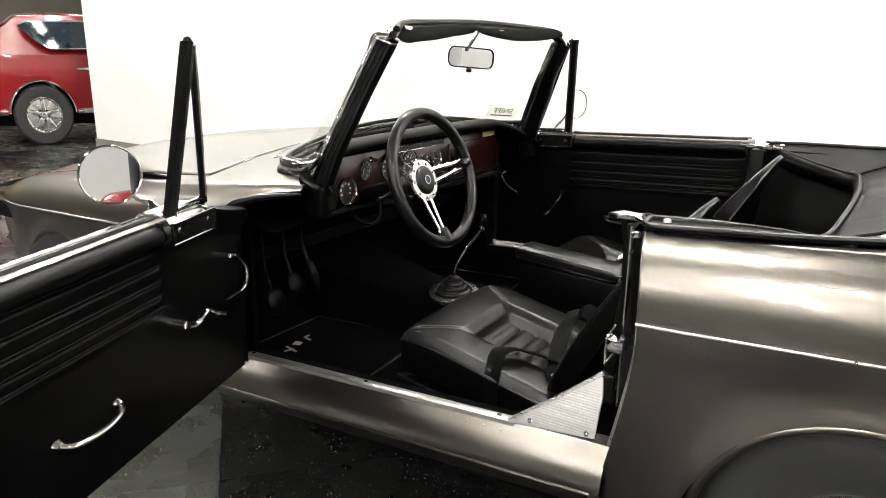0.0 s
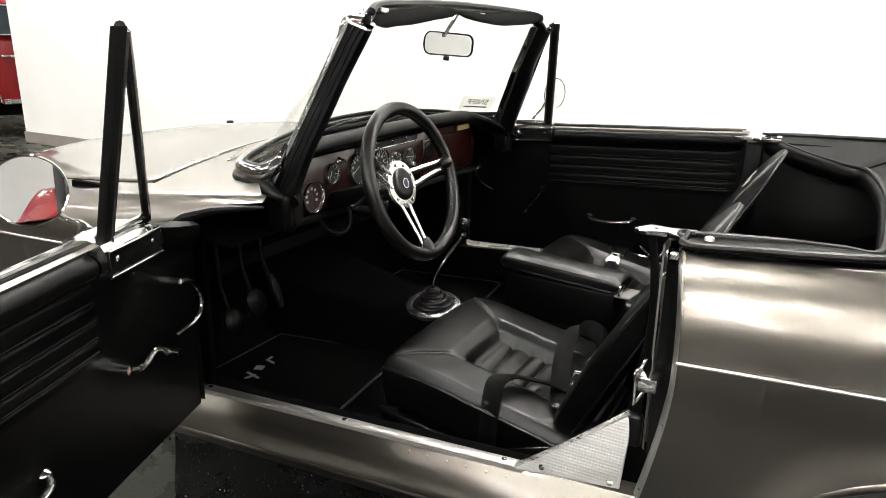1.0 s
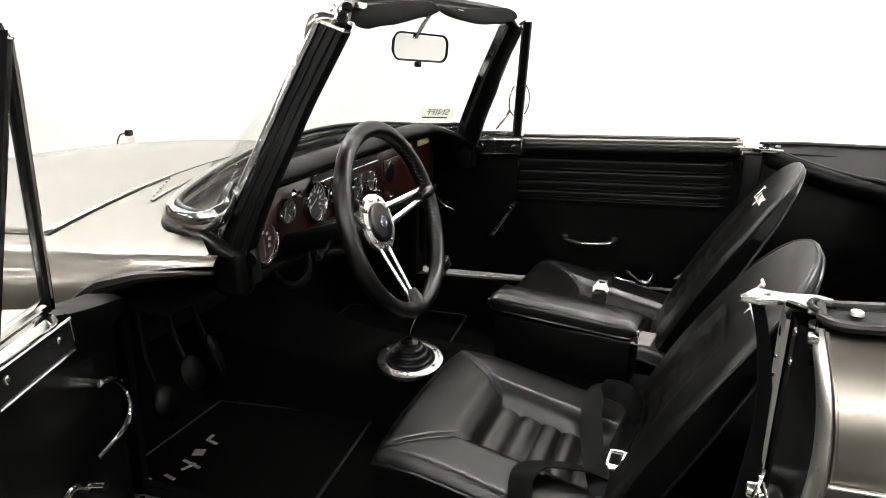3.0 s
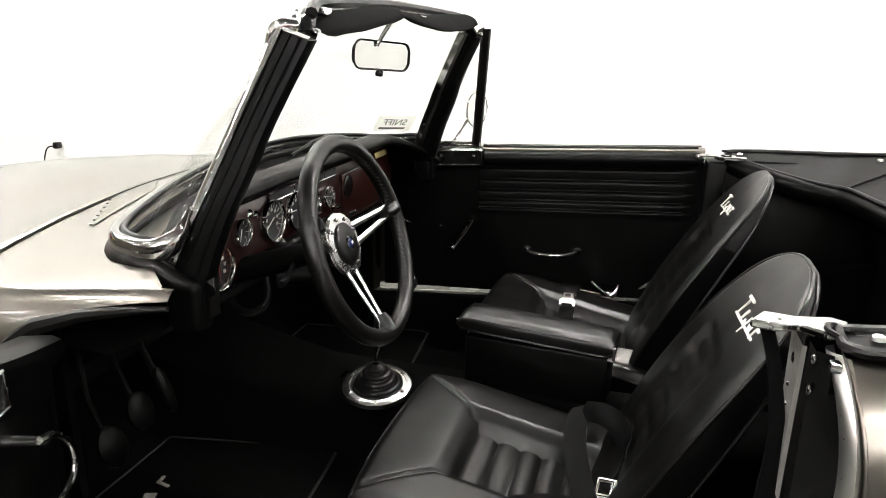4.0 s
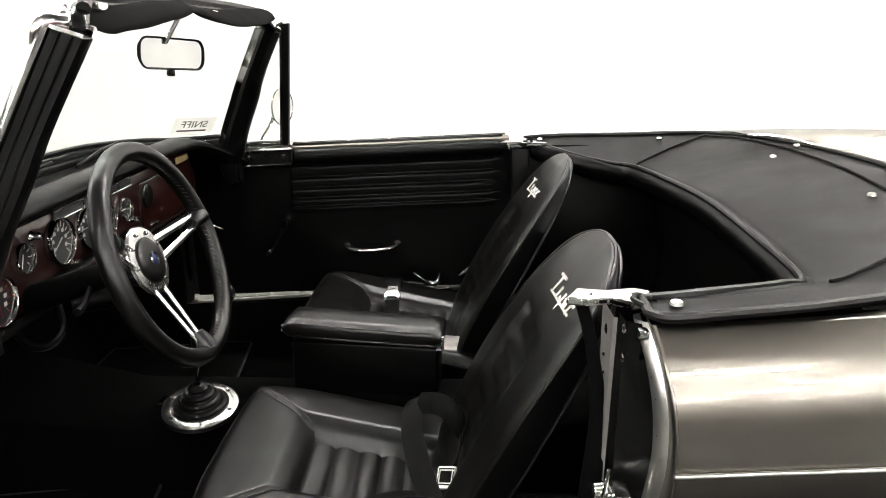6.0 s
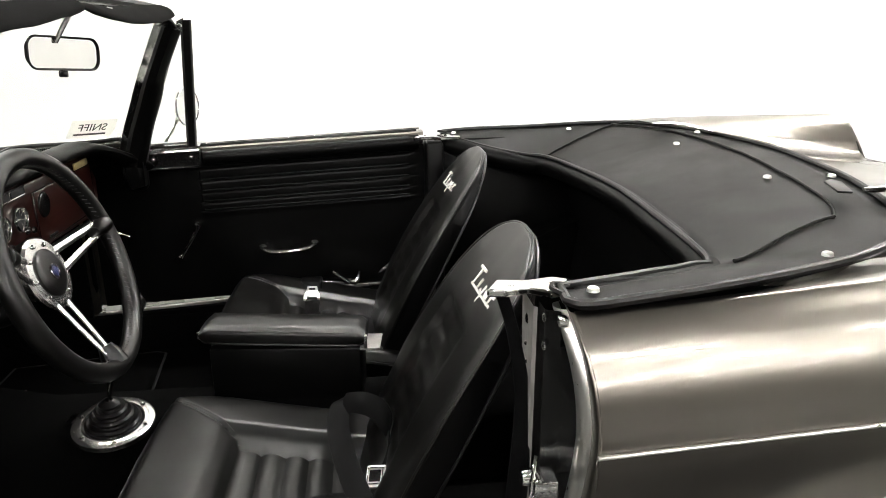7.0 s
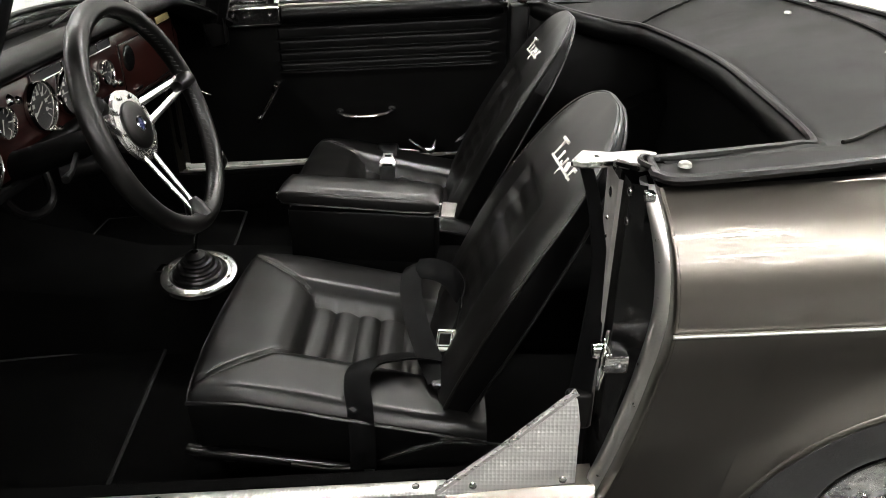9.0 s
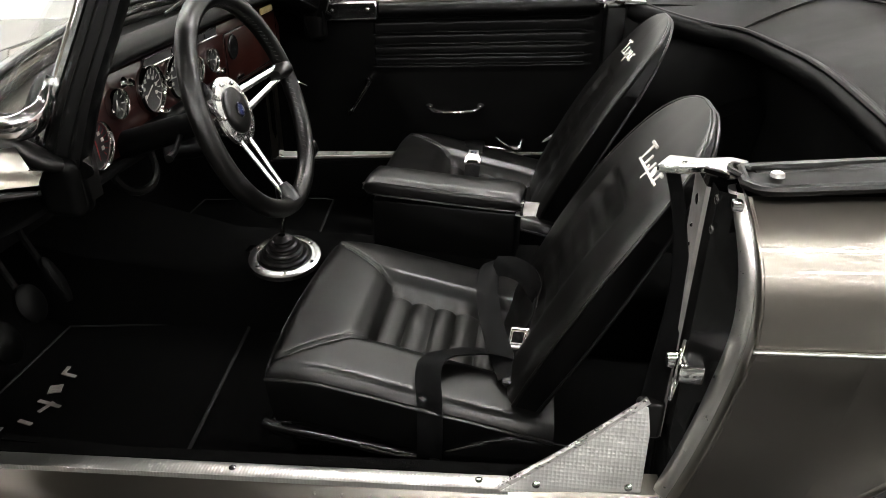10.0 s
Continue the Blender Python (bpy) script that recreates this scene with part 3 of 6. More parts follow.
for sign in (-1, 1):
    rows = [[Vector((x, sign * y, sill_z(x) + z)) for y, z in SILL] for x in np.linspace(-0.50, 0.722, 28)]
    sill = part("sill", loft(rows), PAINT, CAR)
    part("sill_flange", tube([Vector((x, sign * 0.775, sill_z(x) - 0.101)) for x in np.linspace(-0.46, 0.70, 20)], 0.005, 8), PAINT, sill)
    rows = [[Vector((x, sign * y, sill_z(x) + z)) for y, z in ((0.711, -0.006), (0.713, 0.0035), (0.718, 0.0055), (0.736, 0.0055), (0.741, 0.003), (0.742, -0.006))] for x in np.linspace(-0.375, 0.50, 24)]
    tread = part("tread_plate", loft(rows), RIB, sill, "ribbed aluminium tread plate")
    for x in (-0.36, 0.06, 0.455):
        screw((x, sign * 0.727, sill_z(x) + 0.006), (0, 0, 1), 0.006, sill)
    for k in range(7):
        x = 0.20 + 0.045 * k
        part("rivet", lathe([(0.0, 0.0012), (0.0025, 0.0008), (0.003, 0.0)], 8, facing((x, sign * 0.7485, sill_z(x) - 0.018), (0, sign, 0.8))), PAINT, sill)
    part("sill_carpet", loft([[Vector((x, sign * y, sill_z(x) + z)) for y, z in ((0.684, -0.02), (0.687, 0.003), (0.7105, 0.003), (0.7115, -0.004))] for x in np.linspace(-0.42, 0.66, 12)]), CARPET, sill, "black carpet edge")
    # dimpled kick plate at the foot of the rear post
    kp = [(0.487, sill_z(0.487) + 0.004), (0.690, sill_z(0.69) + 0.012), (0.694, 0.50), (0.688, 0.542), (0.675, 0.540)]
    lean = Vector((0, -sign * 0.23, 0.973))
    m = axes(Vector((0, sign * 0.742, 0.385)), (1, 0, 0), lean, (0, -0.973, -sign * 0.23))
    kick = part("kick_plate", prism([(x, z - 0.385) for x, z in kp], 0.006, 0.0015, m @ pose(0, 0, -0.006 if sign > 0 else 0)), DIMPLE, CAR, "dimpled aluminium kick plate", smooth=False)
    part("kick_plate_edge", tube([(0.487, sign * 0.742, sill_z(0.487) + 0.008), (0.58, sign * 0.726, 0.455), (0.688, sign * 0.706, 0.545)], 0.006, 8), ALU, kick)
    for x, z in ((0.54, 0.402), (0.672, 0.412)):
        screw((x, sign * (0.7485 - 0.236 * (z - 0.385)), z), (0, sign, 0.236), 0.006, kick)

part("floor_pan", box((-0.95, -0.70, 0.19), (1.25, 0.70, 0.21)), CARPET, CAR, smooth=False)
part("underbody", box((-1.0, -0.66, 0.15), (1.9, 0.66, 0.188)), UNDER, CAR, smooth=False)
part("toe_board", loft([[Vector((x, y, z)) for y in np.linspace(-0.72, 0.72, 8)] for x, z in ((-0.58, 0.205), (-0.66, 0.24), (-0.80, 0.45), (-0.82, 0.70))]), CARPET, CAR)
for s in (-1, 1):
    part("footwell_side", box((-0.85, s * 0.685, 0.19), (-0.38, s * 0.70, 0.80)), CARPET, CAR, smooth=False)
    part("inner_sill", box((-0.40, s * 0.675, 0.20), (0.72, s * 0.689, 0.325)), CARPET, CAR, smooth=False)
    rows = [[Vector((x, s * (0.655 + 0.02 * math.sin(z * 9)), z)) for z in np.linspace(0.2, 0.87, 10)] for x in np.linspace(0.72, 1.16, 8)]
    part("rear_side_trim", loft(rows), VINYL, CAR)
# rear bulkhead and shelf
part("rear_bulkhead", loft([[Vector((x, y, z)) for y in np.linspace(-0.66, 0.66, 12)] for x, z in ((0.86, 0.205), (0.92, 0.40), (1.0, 0.43), (1.13, 0.44), (1.155, 0.60), (1.10, 0.83))]), CARPET, CAR)
# transmission tunnel
rows = []
for x, w, h in ((-0.80, 0.20, 0.50), (-0.55, 0.17, 0.42), (-0.25, 0.135, 0.372), (0.0, 0.115, 0.382), (0.3, 0.105, 0.385), (0.9, 0.105, 0.39)):
    rows.append([Vector((x, y, z)) for y, z in ((-w - 0.03, 0.205), (-w, 0.30), (-w + 0.012, h - 0.03), (-w + 0.05, h), (0, h + 0.006), (w - 0.05, h), (w - 0.012, h - 0.03), (w, 0.30), (w + 0.03, 0.205))])
part("transmission_tunnel", loft(rows), CARPET, CAR)

# rear posts: jambs, latch plates, hood catches
for sign in (-1, 1):
    rows = []
    for z in np.linspace(0.30, 0.868, 24):
        yo = side_y(0.757, z) + 0.001
        xe = jamb_x(z)
        rows.append([Vector((xe + 0.002, sign * (yo - 0.036), z)), Vector((xe - 0.004, sign * (yo - 0.052), z)), Vector((min(0.752, xe - 0.004), sign * (yo - 0.062), z)), Vector((min(0.742, xe - 0.010), sign * 0.722, z)), Vector((0.724, sign * 0.712, z)), Vector((0.722, sign * 0.645, z))])
    jamb = part("door_jamb", loft(rows), BLACKMETAL, CAR)
    if sign > 0:
        part("jamb_trim", box((0.69, 0.63, 0.40), (0.745, 0.735, 0.866), 0.01), VINYL, jamb)
    else:
        part("jamb_return", loft([[Vector((jamb_x(z) + dx, sign * (side_y(0.757, z) + dy), z)) for dx, dy in ((0.003, 0.0005), (-0.001, -0.002), (-0.002, -0.006), (-0.001, -0.034), (0.002, -0.038))] for z in np.linspace(0.30, 0.872, 28)]), PAINT, jamb)
        part("jamb_flange", loft([[Vector((jamb_x(z) + dx, sign * (side_y(0.757, z) + dy), z)) for dx, dy in ((0.001, -0.028), (-0.006, -0.030), (-0.013, -0.036), (-0.016, -0.045), (-0.013, -0.054), (-0.002, -0.060))] for z in np.linspace(0.30, 0.866, 28)]), SNAPMETAL, jamb, "bright painted jamb flange")
        part("flange_cap", box((0.732, sign * 0.750, 0.858), (0.745, sign * 0.734, 0.870), 0.003, 2), CHROME, jamb)
        rows = []
        for t in np.linspace(0, 1, 10):
            z = 0.868 - 0.40 * t
            y0, y1 = 0.630 + 0.030 * t, 0.703 - 0.012 * t
            rows.append([Vector((0.7165, sign * y0, z)), Vector((0.712, sign * (y0 + 0.004), z)), Vector((0.712, sign * (y1 - 0.004), z)), Vector((0.7165, sign * y1, z))])
        strip = part("post_plate", loft(rows), GREYMETAL, jamb, "grey steel plate")
        for y, z, r in ((0.668, 0.838, 0.0075), (0.664, 0.800, 0.003), (0.668, 0.775, 0.003), (0.670, 0.745, 0.003), (0.674, 0.70, 0.003), (0.676, 0.65, 0.003)):
            screw((0.7118, sign * y, z), (-1, 0, 0), r, jamb)
        for y, z in ((0.714, 0.858), (0.717, 0.820)):
            screw((0.7225, sign * y, z), (-1, 0, 0), 0.006, jamb)
    if sign < 0:
        # latch striker
        lz = 0.636
        st = part("latch_striker", box((0.706, sign * 0.724, lz - 0.016), (0.738, sign * 0.764, lz + 0.012), 0.005), CHROME, jamb, "chrome latch striker")
        part("striker_pin", tube([(0.712, sign * 0.735, lz - 0.030), (0.702, sign * 0.756, lz - 0.045), (0.702, sign * 0.758, lz + 0.008), (0.712, sign * 0.738, lz + 0.036)], 0.0028, 8), CHROME, st)
        part("striker_boss", lathe([(0.0, 0.014), (0.010, 0.012), (0.013, 0.0)], 16, facing((0.707, sign * 0.733, lz), (-1, 0, 0))), CHROME, st)
    # hood catch on top of the post
    oc = [(0.650, -0.016), (0.668, 0.018), (0.70, 0.012), (0.735, 0.020), (0.752, 0.010), (0.745, -0.004), (0.775, -0.012), (0.772, -0.028), (0.72, -0.030), (0.70, -0.014), (0.672, -0.020)]
    catch = part("hood_catch", prism([(x, y) for x, y in oc], 0.011, 0.003, Matrix.Translation((0.712, sign * 0.657, 0.873)) @ Matrix.Diagonal((1.15, 1.15, 1, 1)) @ Matrix.Translation((-0.700, 0, 0))), CHROME, CAR, "bright chrome hood catch plate", smooth=False)
    for x in (0.69, 0.745):
        screw((x, sign * 0.66, 0.8835), (0, 0, 1), 0.005, catch)
# hanging belt strap on the driver's post
strap = spline([(0.680, -0.645, 0.868), (0.690, -0.655, 0.833), (0.697, -0.665, 0.798), (0.706, -0.678, 0.723), (0.702, -0.688, 0.640), (0.694, -0.698, 0.550), (0.691, -0.703, 0.486)], 36)
rows = []
for i, p in enumerate(strap):
    w_ = lerp(i, [(0, 0.009), (12, 0.0085), (24, 0.013), (35, 0.016)])
    rows.append([p + Vector((-w_ * c, 0.5 * w_ * c, 0)) + Vector((0, -0.0025 * q, 0)) for c, q in ((-1, 0), (-0.9, 1), (0.9, 1), (1, 0), (0.9, -1), (-0.9, -1))])
part("belt_strap", loft(rows, close_v=True, cap=True), BELT, CAR, "black webbing strap")
part("strap_anchor", box((0.672, -0.712, 0.478), (0.712, -0.692, 0.545), 0.008, 3), RUBBER, CAR)

# ---- wheels ----
def wheel(x, y, z, sign):
    m = facing((x, y, z), (0, sign, 0))
    tyre = part("tyre", lathe([(0.148, -0.075), (0.22, -0.088), (0.275, -0.085), (0.296, -0.066), (0.301, -0.03), (0.301, 0.03), (0.296, 0.066), (0.275, 0.085), (0.22, 0.088), (0.148, 0.072)], 64, m), TYRE, CAR)
    tread = bmesh.new()
    for k in range(60):
        a = 2 * math.pi * k / 60
        for h in (-0.045, 0.045):
            box((-0.010, -0.004, h - 0.020), (0.010, 0.004, h + 0.020), bm=tread, m=m @ pose(0, 0, 0, 0, 0, math.degrees(a)) @ Matrix.Translation((0.2985, 0, 0)))
    part("tread_block", tread, TYRE, tyre, smooth=False)["kind"] = "stuff"
    rim = part("rim", lathe([(0.155, 0.066), (0.150, 0.076), (0.143, 0.074), (0.137, 0.048), (0.125, 0.034), (0.10, 0.043), (0.07, 0.056), (0.045, 0.058), (0.0, 0.060)], 48, m), CHROME, CAR, "bright chrome rim")
    for k in range(8):
        part("rim_slot", prism([(0.078, -0.013), (0.118, -0.018), (0.122, 0.0), (0.118, 0.018), (0.078, 0.013)], 0.004, 0.001, m @ pose(0, 0, 0.0, 0, 0, 45 * k) @ Matrix.Translation((0, 0, 0.042)) @ pose(0, 0, 0, 0, 12, 0)), UNDER, rim, "dark slot in the wheel")
    part("hub_cap", lathe([(0.0, 0.085), (0.025, 0.083), (0.038, 0.074), (0.042, 0.058)], 24, m), CHROME, rim)
    for k in range(5):
        a = 2 * math.pi * k / 5
        part("wheel_nut", lathe([(0.0, 0.075), (0.008, 0.074), (0.0095, 0.052)], 6, m @ Matrix.Translation((0.062 * math.cos(a), 0.062 * math.sin(a), 0))), CHROME, rim)


for s in (-1, 1):
    wheel(1.200, s * 0.655, 0.301, s)
    wheel(-1.275, s * 0.655, 0.301, s)

# ---- windscreen ----
def mirror_curve(pts):
    return pts + [(x, -y, z) for x, y, z in reversed(pts[:-1])]


BASE = mirror_curve([(-0.165, -0.662, 0.862), (-0.245, -0.640, 0.858), (-0.315, -0.585, 0.860), (-0.355, -0.43, 0.880), (-0.385, -0.2, 0.90), (-0.392, 0.0, 0.905)])
HEAD = mirror_curve([(0.002, -0.535, 1.205), (-0.008, -0.515, 1.225), (-0.022, -0.46, 1.240), (-0.036, -0.3, 1.248), (-0.045, -0.15, 1.252), (-0.048, 0.0, 1.254)])
base, head = spline(BASE, 61), spline(HEAD, 61)
rows = []
for b, h in zip(base, head):
    rows.append([b.lerp(h, t) + Vector((-0.018, 0, 0.004)) * math.sin(math.pi * t) for t in np.linspace(0, 1, 16)])
ws = part("windscreen", loft(rows), GLASS, CAR, "clear curved windscreen glass")
sol = ws.modifiers.new("thick", "SOLIDIFY")
sol.thickness = 0.005
ws.visible_shadow = False
def ring_path(dx, dy, dz, tail):
    """The screen's foot line pushed out by dx, dy, dz, turned up or back at its ends."""
    mid = [p + Vector((dx, (-dy if p.y < -0.1 else dy if p.y > 0.1 else 0), dz)) for p in base[3:-3]]
    a = [Vector((x, -y, z)) for x, y, z in tail]
    b = [Vector(q) for q in tail]
    return spline(a + mid[::3] + b[::-1], 90)


part("screen_gasket", tube(ring_path(-0.020, 0.008, 0.0, [(-0.152, 0.640, 0.822), (-0.174, 0.657, 0.834)]), [0.019 * min(1.0, (min(i, 89 - i) + 4) / 9) for i in range(90)], 12, flat=0.85), RUBBER, CAR, "black rubber screen gasket")
part("screen_chrome_base", tube(ring_path(-0.016, 0.010, 0.022, [(-0.170, 0.612, 0.945), (-0.176, 0.632, 0.908), (-0.188, 0.658, 0.890)]), [0.0125 * min(1.0, (min(i, 89 - i) + 3) / 9) for i in range(90)], 14, flat=1.5), DARKCHROME, CAR, "chrome screen moulding")
part("screen_inner_gasket", tube(ring_path(-0.006, 0.0, 0.036, [(-0.180, 0.640, 0.880)]), 0.006, 10), RUBBER, CAR, "black rubber glazing strip")
part("header_rail", tube([p + Vector((0.004, 0, 0.003)) for p in head], 0.015, 12, flat=0.75), BLACKMETAL, CAR, "black header rail")
part("header_chrome", tube([p + Vector((-0.012, 0.004 * math.copysign(1, p.y) * (abs(p.y) > 0.45), 0.006)) for p in head], 0.010, 12), CHROME, CAR, "chrome header moulding")
part("header_seal", tube([p + Vector((0.012, 0, 0.015)) for p in head[6:-6]], 0.010, 8), RUBBER, CAR)
REAR_EDGE = [(0.024, 0.553, 1.200), (-0.036, 0.575, 1.083), (-0.060, 0.595, 1.018), (-0.102, 0.615, 0.922), (-0.138, 0.632, 0.815)]
FRONT_EDGE = [(-0.020, 0.550, 1.214), (-0.092, 0.572, 1.070), (-0.124, 0.588, 1.000), (-0.163, 0.608, 0.915), (-0.194, 0.628, 0.835)]
for s in (-1, 1):
    ra = [Vector((p.x, s * p.y, p.z)) for p in spline(REAR_EDGE, 16)]
    fa = [Vector((p.x, s * p.y, p.z)) for p in spline(FRONT_EDGE, 16)]
    rows = []
    ribs = [(0.0, 0.002)] + [(t, 0.0145 + 0.0006 * math.sin(math.pi * t) + 0.0024 * math.exp(-((t - 0.30) / 0.030) ** 2) + 0.0024 * math.exp(-((t - 0.68) / 0.030) ** 2)) for t in np.linspace(0.03, 0.97, 40)]
    ribs += [(1.0, 0.006), (1.0, -0.016), (0.75, -0.030), (0.3, -0.030), (0.0, -0.012)]
    for a, b in zip(ra, fa):
        rows.append([a.lerp(b, t) + Vector((0, s * o, 0)) for t, o in ribs])
    pil = part("windscreen_pillar", loft(rows, close_v=True, cap=True), VINYL, CAR, "black beaded pillar seal")
    rows = []
    for i, p in enumerate(fa):
        w = lerp(i, [(0, 0.028), (4, 0.025), (10, 0.024), (15, 0.020)])
        rows.append([p + Vector((-w * u, s * o, 0.002 - 0.1 * w * u)) for u, o in ((0.0, 0.006), (0.10, 0.013), (0.35, 0.017), (0.65, 0.015), (0.90, 0.007), (1.0, -0.004), (0.8, -0.014), (0.0, -0.012))])
    part("pillar_chrome", loft(rows, close_v=True, cap=True), CHROME, pil, "chrome pillar moulding")
    part("pillar_boot", box((-0.205, s * 0.612, 0.745), (-0.138, s * 0.660, 0.838), 0.018, 4), VINYL, pil, "black rubber boot at the pillar's foot")
    hd = head if s < 0 else head[::-1]
    turn = [fa[1] + Vector((-0.010, s * 0.005, 0)), fa[0] + Vector((-0.014, s * 0.006, 0.004)), hd[3] + Vector((-0.012, s * 0.004, 0.006)), hd[6] + Vector((-0.012, 0, 0.007)), hd[11] + Vector((-0.012, 0, 0.007))]
    part("header_corner", tube(spline(turn, 24), [0.006 + 0.006 * math.sin(math.pi * min(1.0, i / 18)) ** 0.7 for i in range(24)], 14), CHROME, pil, "chrome screen corner moulding")
    d = (ra[0] - ra[1]).normalized()
    part("pillar_cap", loft([[ra[0].lerp(fa[0], t) + d * h + Vector((0, s * o, 0)) for t, o in ((0.10, 0.008), (1.25, 0.012), (1.3, -0.014), (0.10, -0.016))] for h in (0.0, 0.003, 0.005)], close_v=True, cap=True), CHROME, pil, "chrome corner cap")
    part("pillar_bolt", lathe([(0.0, 0.006), (0.005, 0.005), (0.007, 0.0)], 14, facing(ra[0] + Vector((0.0, -s * 0.012, 0.012)), (0.4, 0, 1))), CHROME, pil)
    part("pillar_foot", loft([[p + Vector((0, s * o, dz)) for o in (0.014, 0.0, -0.03)] for p, dz in ((fa[-1], 0.03), (fa[-1], -0.03), (ra[-1] + Vector((-0.04, 0, 0)), -0.06), (ra[-1], -0.05), (ra[-1], 0.02))]), RUBBER, pil)

# interior mirror
mr = part("mirror_stem", tube([(-0.040, -0.02, 1.245), (-0.062, -0.02, 1.215), (-0.080, -0.025, 1.185)], 0.005, 8), CHROME, CAR, "chrome mirror stem")
n = Vector((0.159, -0.067, 0.0)).normalized()
mm = facing((-0.072, -0.006, 1.163), (n.x, n.y, -0.03)) @ pose(0, 0, 0, 0, 0, -4)
def rrect(w, h, r, n=6):
    return [(sx * (w - r) + r * math.cos(a0 + a), sy * (h - r) + r * math.sin(a0 + a)) for sx, sy, a0 in ((1, 1, 0), (-1, 1, math.pi / 2), (-1, -1, math.pi), (1, -1, 1.5 * math.pi)) for a in np.linspace(0, math.pi / 2, n)]
part("mirror_shell", prism(rrect(0.086, 0.026, 0.019), 0.008, 0.003, mm @ pose(0, 0, -0.013)), BLACKMETAL, mr, "black mirror shell")
part("mirror_glass", prism(rrect(0.089, 0.029, 0.020), 0.002, 0, mm @ pose(0, 0, -0.0035)), MIRROR, mr, "mirror glass", smooth=False)
part("mirror_rim", tube([mm @ Vector((x, y, 0)) for x, y in rrect(0.090, 0.0305, 0.021)], 0.0024, 6, closed=True), BLACKMETAL, mr)
part("mirror_tab", box((-0.008, -0.046, -0.014), (0.008, -0.033, -0.002), 0.003, m=mm), BLACKMETAL, mr)

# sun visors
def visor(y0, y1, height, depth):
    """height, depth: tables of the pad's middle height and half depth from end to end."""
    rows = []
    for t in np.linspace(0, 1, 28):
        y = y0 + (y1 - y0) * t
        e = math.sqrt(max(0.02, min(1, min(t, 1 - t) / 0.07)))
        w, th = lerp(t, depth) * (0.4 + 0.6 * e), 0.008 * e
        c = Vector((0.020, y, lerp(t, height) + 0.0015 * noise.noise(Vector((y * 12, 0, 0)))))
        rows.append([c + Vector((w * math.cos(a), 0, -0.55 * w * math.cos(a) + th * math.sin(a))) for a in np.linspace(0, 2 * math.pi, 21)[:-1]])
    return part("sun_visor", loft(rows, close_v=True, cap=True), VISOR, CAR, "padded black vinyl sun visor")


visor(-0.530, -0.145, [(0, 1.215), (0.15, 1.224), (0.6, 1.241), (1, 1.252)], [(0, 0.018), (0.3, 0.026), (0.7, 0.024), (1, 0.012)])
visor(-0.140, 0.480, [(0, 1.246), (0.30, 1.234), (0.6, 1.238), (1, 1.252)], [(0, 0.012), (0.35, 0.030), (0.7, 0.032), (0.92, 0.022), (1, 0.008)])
for y in (-0.47, -0.15, 0.04, 0.47):
    part("visor_bracket", box((-0.02, y - 0.016, 1.236), (0.012, y + 0.016, 1.250), 0.004), CHROME, CAR)

# ---- dashboard ----
fascia_x = -0.262
dash = part("fascia", prism([(-0.50, 0.745), (-0.44, 0.725), (0.50, 0.705), (0.565, 0.72), (0.57, 0.80), (0.52, 0.875), (-0.49, 0.875), (-0.52, 0.80)], 0.02, 0.004, axes((fascia_x - 0.02, 0, 0), (0, 1, 0), (0, 0, 1), (1, 0, 0))), WOOD, CAR, "dark red polished wood fascia")
rows = []
for y in np.linspace(-0.64, 0.64, 50):
    e = max(0, (abs(y) - 0.44) / 0.20)
    zc = 0.899 - 0.080 * e ** 1.8 + 0.006 * math.cos(y * 3)
    xc = -0.262 + 0.090 * e ** 1.5
    d, h = 0.042 + 0.012 * min(1, e), 0.022
    rows.append([Vector((xc + d * math.cos(a), y, zc + h * math.sin(a) * (1.0 if math.sin(a) > 0 else 0.8))) for a in np.linspace(0, 2 * math.pi, 20)[:-1]])
part("dash_brow", loft(rows, close_v=True, cap=True), VINYL, CAR, "padded black vinyl dash brow")
rows = []
for p in base[4:-4]:
    e = max(0, (abs(p.y) - 0.44) / 0.20)
    zb = 0.905 - 0.075 * min(1, e) ** 1.8
    rows.append([Vector((p.x + (-0.25 - p.x) * t, p.y * (1 - 0.02 * t), p.z - 0.004 + (zb - p.z) * t)) for t in np.linspace(0, 1, 6)])
part("dash_top", loft(rows), VINYL, CAR, "black vinyl dash top")
# Roll coloured dead black to stand for the shade below the fascia.
part("dash_lower_roll", tube([(fascia_x + 0.005, y, 0.714 - 0.02 * (y + 0.5)) for y in np.linspace(-0.52, 0.56, 20)], 0.010, 10), UNDER, CAR)
part("under_dash", loft([[Vector((x, y, z)) for y in np.linspace(-0.62, 0.62, 6)] for x, z in ((-0.264, 0.712), (-0.36, 0.665), (-0.6, 0.68), (-0.81, 0.70))]), UNDER, CAR)

